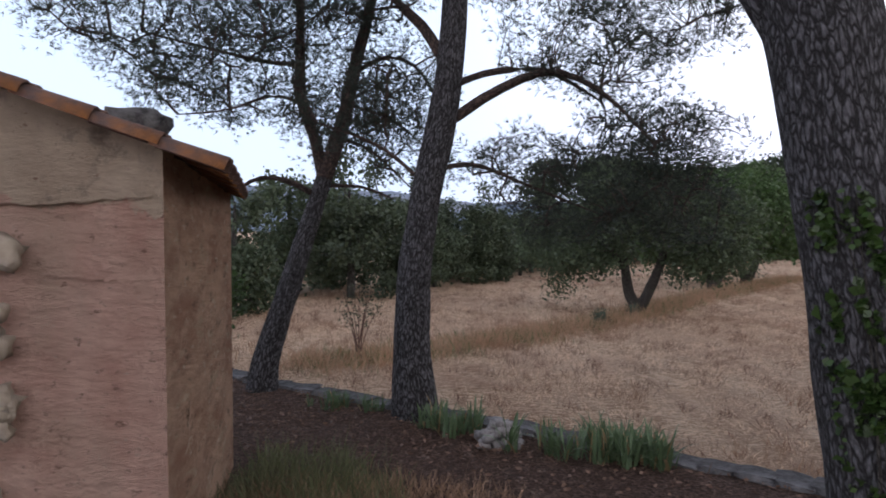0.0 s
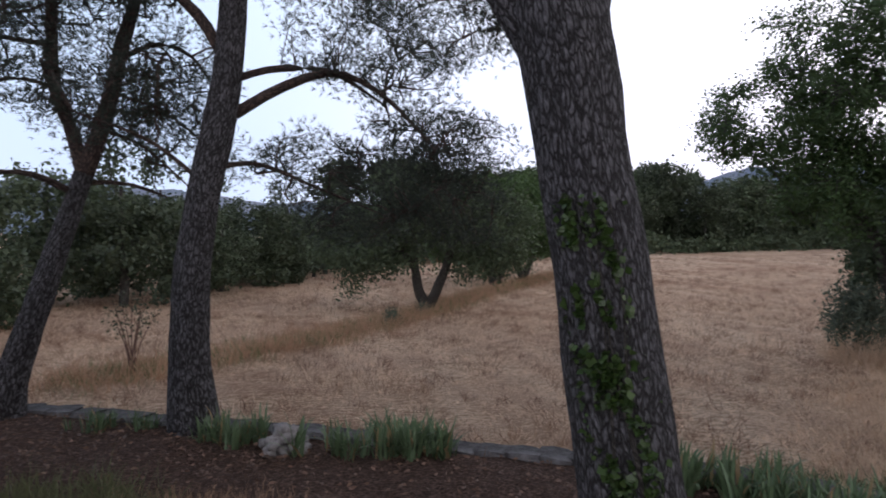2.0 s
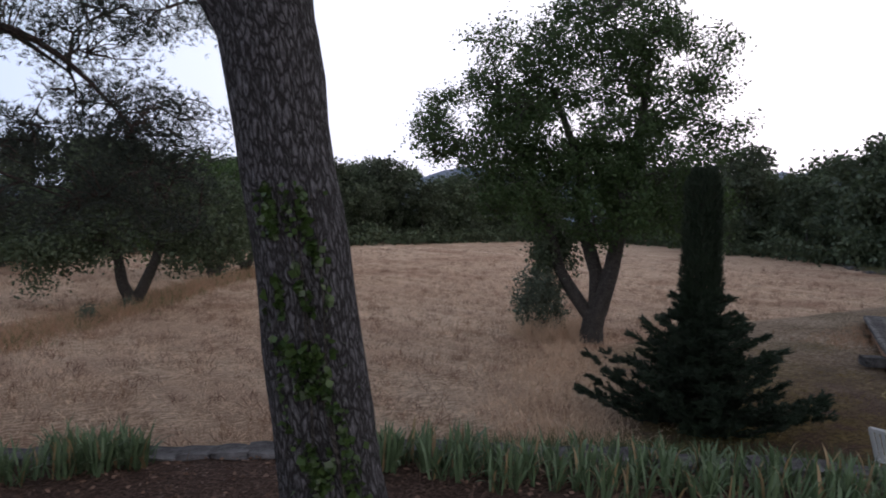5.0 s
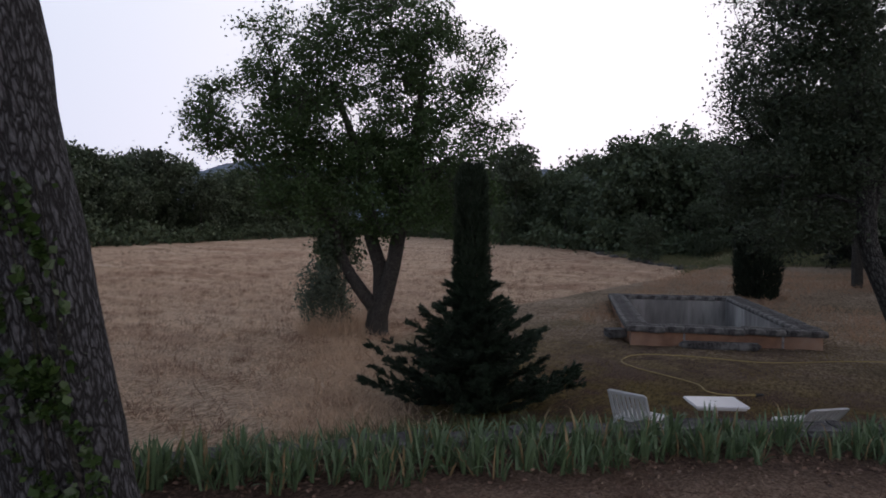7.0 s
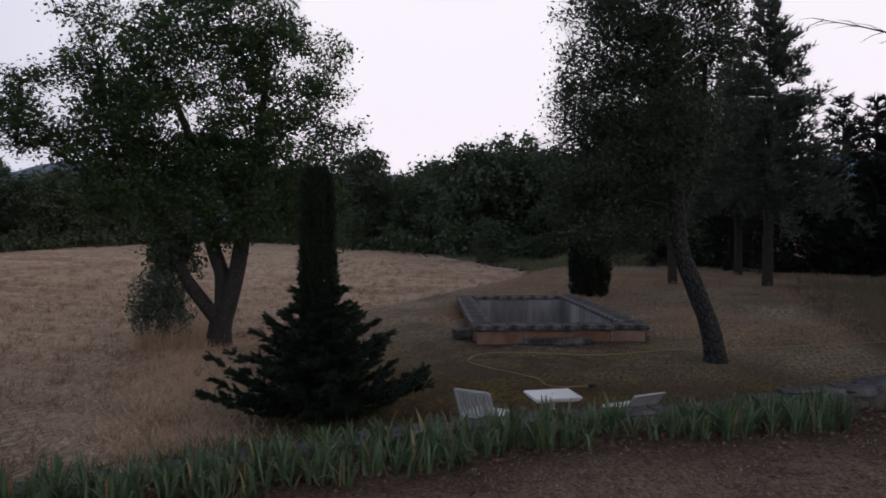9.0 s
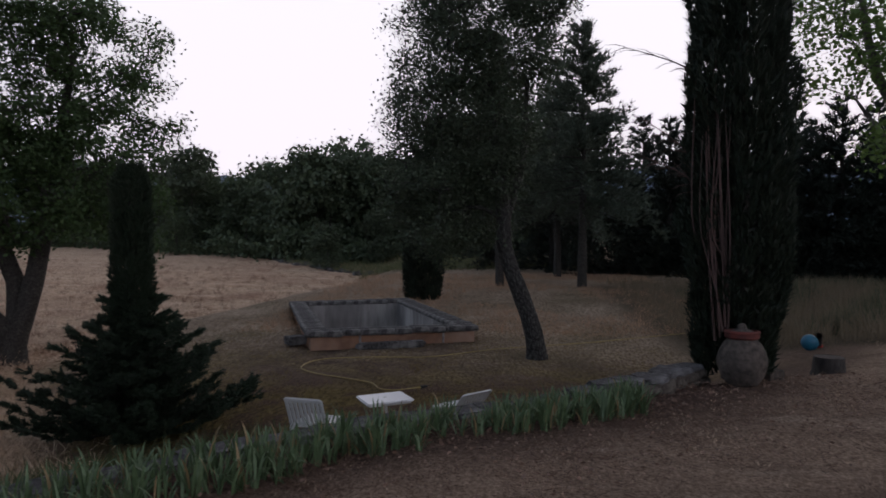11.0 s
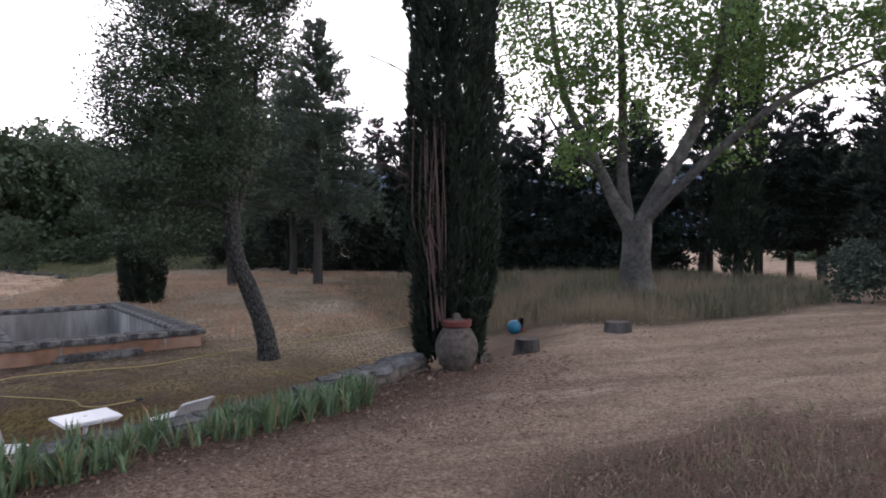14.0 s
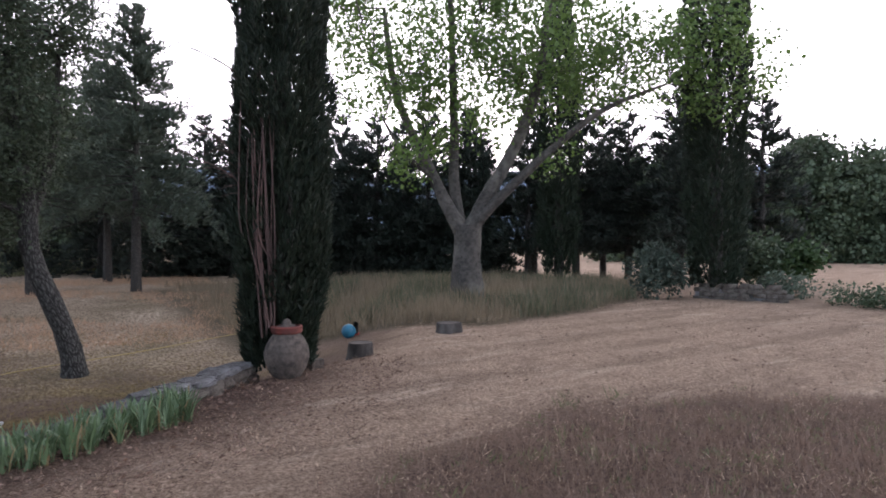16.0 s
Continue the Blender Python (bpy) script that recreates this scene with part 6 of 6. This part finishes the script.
in_field = lambda x, y: (land(x, y)[2] > 0.8) & (np.hypot(x, y) * rng.uniform(0, 1, len(x)) < 16)
meadow("field_grass", "pale dry grass stubble covering the field", M["dry_blade"], scatter(rng, 15000, in_field, -14, 48, 6, 48), 0.11, 4, 0.12, 0.012, 221, 0.9)
meadow("field_straw", "flattened pale straw strewn over the field", M["dry_blade"], scatter(rng, 13000, in_field, -14, 48, 6, 48), 0.22, 4, 0.2, 0.014, 237, 2.5)
needle_fall = lambda x, y: (land(x, y)[1] > 0.95) & (np.hypot(x - 0.7, y - 0.2) > 4.2) & (edge_side(x, y)[0] > -2.6)
meadow("needle_litter", "fallen brown pine needles and straw on the terrace", M["litter_leaf"], scatter(rng, 7000, needle_fall, -6, 11, -5, 12), 0.17, 4, 0.1, 0.007, 247, 6.0)
short = lambda x, y: (land(x, y)[3] > 0.9) & (x < 22)
meadow("lawn_grass", "short mossy dry grass on the lower lawn", M["lawn_blade"], scatter(rng, 7000, short, 8, 22, -4, 9), 0.07, 5, 0.12, 0.012, 248, 1.2)
clumps = lambda x, y: (land(x, y)[2] > 0.85) & (np.hypot(x, y) * rng.uniform(0, 1, len(x)) < 20)
meadow("field_tufts", "dark reddish tufts of dry weeds dotted over the field", M["tuft_blade"], scatter(rng, 5200, clumps, -14, 60, 6, 60), 0.25, 12, 0.1, 0.014, 250, 0.6)
tall = lambda x, y: (land(x, y)[2] > 0.8) & patchy(x, y, 0.35, 3, 0.12) & (np.hypot(x, y) * rng.uniform(0, 1, len(x)) < 18)
meadow("field_grass", "taller reddish dry grass tufts in the field", M["red_blade"], scatter(rng, 2600, tall, -12, 46, 6, 46), 0.26, 6, 0.1, 0.012, 222, 0.4)
# bank across the field with the oaks
bank = [(-3.0, 14.2), (1.9, 18.6), (6.3, 24.4), (12, 33), (20.5, 42.4)]
on_bank = lambda x, y: np.abs(edge_side(x, y, bank)[0] + 0.4 * rng.normal(size=len(x))) < 0.55
meadow("bank_grass", "long brown grass on the low bank across the field", M["red_blade"], scatter(rng, 2400, on_bank, -4, 22, 13, 44), 0.42, 7, 0.12, 0.016, 223, 0.4)
meadow("bank_grass", "greenish grass on the low bank across the field", M["green_blade"], scatter(rng, 900, on_bank, -4, 22, 13, 44), 0.4, 7, 0.12, 0.016, 224, 0.4)
# bank between field and lawn, by the oak
by_oak = lambda x, y: np.abs(edge_side(x, y, [(6.4, 4.9), (9.0, 7.6), (12.5, 10.6), (15.8, 13.2)])[0] + 0.5 * rng.normal(size=len(x))) < 0.6
meadow("bank_grass", "tangled dry grass on the bank below the oak", M["bank_blade"], scatter(rng, 1500, by_oak, 5, 18, 4, 15), 0.34, 8, 0.12, 0.01, 225, 1.1)
under = lambda x, y: (np.hypot(x - 14.6, y - 12.6) < 0.95)
meadow("brush", "dry brown brush beside the oak", M["bank_blade"], scatter(rng, 260, under, 13, 18, 11, 16), 0.8, 9, 0.14, 0.012, 246, 0.5)
weeds = lambda x, y: (edge_side(x, y)[0] > 0.15) & (edge_side(x, y)[0] < 2.1)
meadow("wall_weeds", "green weeds behind the low wall", M["weed_blade"], scatter(rng, 2000, weeds, 5.6, 9.4, 2.6, 6.4), 0.42, 8, 0.1, 0.011, 227, 0.5)
# long grass round the plane tree
in_meadow = lambda x, y: (edge_side(x, y, MEADOW_EDGE)[0] > 0.15 + 0.2 * rng.normal(size=len(x))) & (np.hypot(x - 12, y + 8) * rng.uniform(0, 1, len(x)) < 7)
meadow("long_grass", "tall dry meadow grass round the plane tree", M["meadow_blade"], scatter(rng, 5000, in_meadow, 12, 34, -22, -5), 0.5, 8, 0.14, 0.014, 228, 0.22)
in_green = lambda x, y: in_meadow(x, y) & patchy(x, y, 0.3, 8, 0.0) & (y < -7)
meadow("long_grass", "greener tall grass round the plane tree", M["meadow_green"], scatter(rng, 3000, in_green, 12, 30, -22, -7), 0.5, 8, 0.14, 0.016, 229, 0.22)
far_lawn_g = lambda x, y: (land(x, y)[3] > 0.5) & (x > 19) & patchy(x, y, 0.2, 5, -0.1)
meadow("lawn_grass", "sparse dry grass on the far lawn", M["red_blade"], scatter(rng, 3600, far_lawn_g, 19, 42, -8, 8), 0.22, 6, 0.14, 0.016, 230, 0.5)
green_end = lambda x, y: (x + 0.5 * y > 46) & (y < 9.5 + 0.75 * np.maximum(0, x - 46))
meadow("wood_grass", "dark green grass before the far wood", M["green_blade"], scatter(rng, 5200, green_end, 42, 66, -6, 22), 0.5, 6, 0.25, 0.03, 249, 0.6)
# rough weeds in front of the lookout
rough_front = lambda x, y: (edge_side(x, y, [(5.4, -1.6), (6.3, -3.0), (6.4, -4.1), (6.8, -5.5), (6.2, -7.5), (5.1, -9.7), (3, -14)])[0] < 0.35 * rng.normal(size=len(x)) - 0.1) & (y < -1.7 - 0.3 * rng.uniform(size=len(x))) & (np.hypot(x - 0.7, y - 0.2) > 2.6)
meadow("rough_grass", "rough dry reddish grass and seed heads beside the drive", M["rough_blade"], scatter(rng, 6000, rough_front, 2.0, 7.2, -9.5, -1), 0.14, 8, 0.07, 0.005, 231, 0.7)
meadow("rough_grass", "pale dry stalks beside the drive", M["rough_blade"], scatter(rng, 2000, rough_front, 2.0, 7.2, -9.5, -1), 0.2, 5, 0.06, 0.0045, 232, 0.55)
meadow("seed_stalks", "tall pale seed stalks in the rough grass", M["rough_blade"], scatter(rng, 150, rough_front, 3.0, 7.0, -8.5, -2), 0.42, 3, 0.05, 0.006, 251, 0.3)
meadow("rough_grass", "short pale straw lying in the rough grass", M["dry_blade"], scatter(rng, 700, rough_front, 2.5, 7.2, -9.5, -1.5), 0.12, 4, 0.08, 0.006, 252, 1.3)
meadow("rough_grass", "small green weeds beside the drive", M["green_blade"], scatter(rng, 420, rough_front, 1.5, 8, -9, -1), 0.14, 8, 0.05, 0.012, 233, 0.8)
on_drive = lambda x, y: (land(x, y)[1] > 0.9) & (np.hypot(x - 0.7, y - 0.2) > 4) & (y < 3)
meadow("drive_grass", "short trodden dry grass on the drive", M["dry_blade"], scatter(rng, 5200, on_drive, 3, 15, -18, 2), 0.05, 5, 0.1, 0.008, 234, 1.1)
hut_side_g = lambda x, y: (np.hypot((x + 1.15) / 1.0, (y - 5.6) / 1.1) < 1) & (x > -1.62)
meadow("hut_grass", "dark green grass against the hut wall", M["green_blade"], scatter(rng, 420, hut_side_g, -2, 0.5, 4.4, 6.8), 0.3, 8, 0.06, 0.008, 235, 0.5)
hut_side_d = lambda x, y: (np.hypot((x + 0.3) / 1.5, (y - 5.2) / 0.9) < 1)
meadow("hut_grass", "brown dry grass beside the path", M["red_blade"], scatter(rng, 700, hut_side_d, -2, 1.5, 4.2, 6.4), 0.22, 7, 0.07, 0.007, 236, 0.5)

# fallen leaves and bark on the terrace
on_terrace = lambda x, y: (land(x, y)[1] > 0.95) & (np.hypot(x - 0.7, y - 0.2) > 4.2) & (edge_side(x, y)[0] > -2.3)
sp_ = np.array(scatter(rng, 6000, on_terrace, -5, 11, -5, 11))
zz = land(sp_[:, 0], sp_[:, 1])[0] + 0.035
V, F = leaves(rng, np.column_stack([sp_, zz]), 0.045, 0.85, 2.2)
tagged(put("leaf_litter", mesh_of("leaf_litter", V, F, M["litter_leaf"])), "fallen brown leaves and bark on the terrace", "litter", kind="stuff")

# dead leaves and twigs blown over the drive
on_track = lambda x, y: (land(x, y)[1] > 0.9) & (edge_side(x, y, MEADOW_EDGE)[0] < 0) & (np.hypot(x - 0.7, y - 0.2) > 4)
sp_ = np.array(scatter(rng, 3000, on_track, 4, 15, -18, 1))
zz = land(sp_[:, 0], sp_[:, 1])[0] + 0.03
V, F = leaves(rng, np.column_stack([sp_, zz]), 0.045, 0.85, 2.6)
tagged(put("drive_litter", mesh_of("drive_litter", V, F, M["litter_leaf"])), "brown dead leaves blown over the drive", "litter", kind="stuff")

# ivy on the great pine
rng = np.random.default_rng(240)
fm = facing(2.6, 4.07, 0.08)
ivy = thing("ivy", fm, "dark green ivy climbing the great pine trunk", "ivy")
C, N = [], []
axis = [(0.24, 0.25), (0.165, 0.71), (0.083, 1.23), (-0.013, 1.93), (-0.138, 2.62)]
for i in range(2600):
    z = 0.25 + 2.25 * rng.uniform() ** 0.85
    ax = np.interp(z, [q[1] for q in axis], [q[0] for q in axis])
    r = np.interp(z, (0.25, 0.71, 1.23, 1.93, 2.62), (0.36, 0.325, 0.32, 0.297, 0.289)) + 0.012 + 0.03 * rng.uniform()
    centre = -0.3 + 0.55 * math.sin(z * 2.1) * 0.25 if rng.uniform() < 0.65 else 0.1 + 0.1 * math.sin(z * 3)
    a = -math.pi / 2 + centre + rng.normal() * (0.24 if z < 1.9 else 0.14)
    if noise.noise((a * 4.5, z * 3.2, 2.0)) < 0.02:
        continue
    C.append((ax + r * math.cos(a), r * math.sin(a), z))
V, F = leaves(rng, np.array(C), 0.046, 0.1, 1.15, 0.35)
put("foliage", mesh_of("foliage", V, F, M["ivy_leaf"]), ivy)
for s in (-0.25, 0.05, 0.25):
    p = []
    for k in range(16):
        z = 0.05 + 2.4 * k / 15
        ax = np.interp(z, [q[1] for q in axis], [q[0] for q in axis])
        a = -math.pi / 2 + s + 0.12 * math.sin(z * 2.3 + s * 9)
        r = np.interp(z, (0.25, 0.71, 1.23, 1.93, 2.62), (0.36, 0.325, 0.32, 0.297, 0.289)) + 0.008
        p.append((ax + r * math.cos(a), r * math.sin(a), z))
    V, F, U = tube(p, np.linspace(0.014, 0.004, 16), 5)
    put("stem", mesh_of("stem", V, F, M["oak_bark"], U, True), ivy)
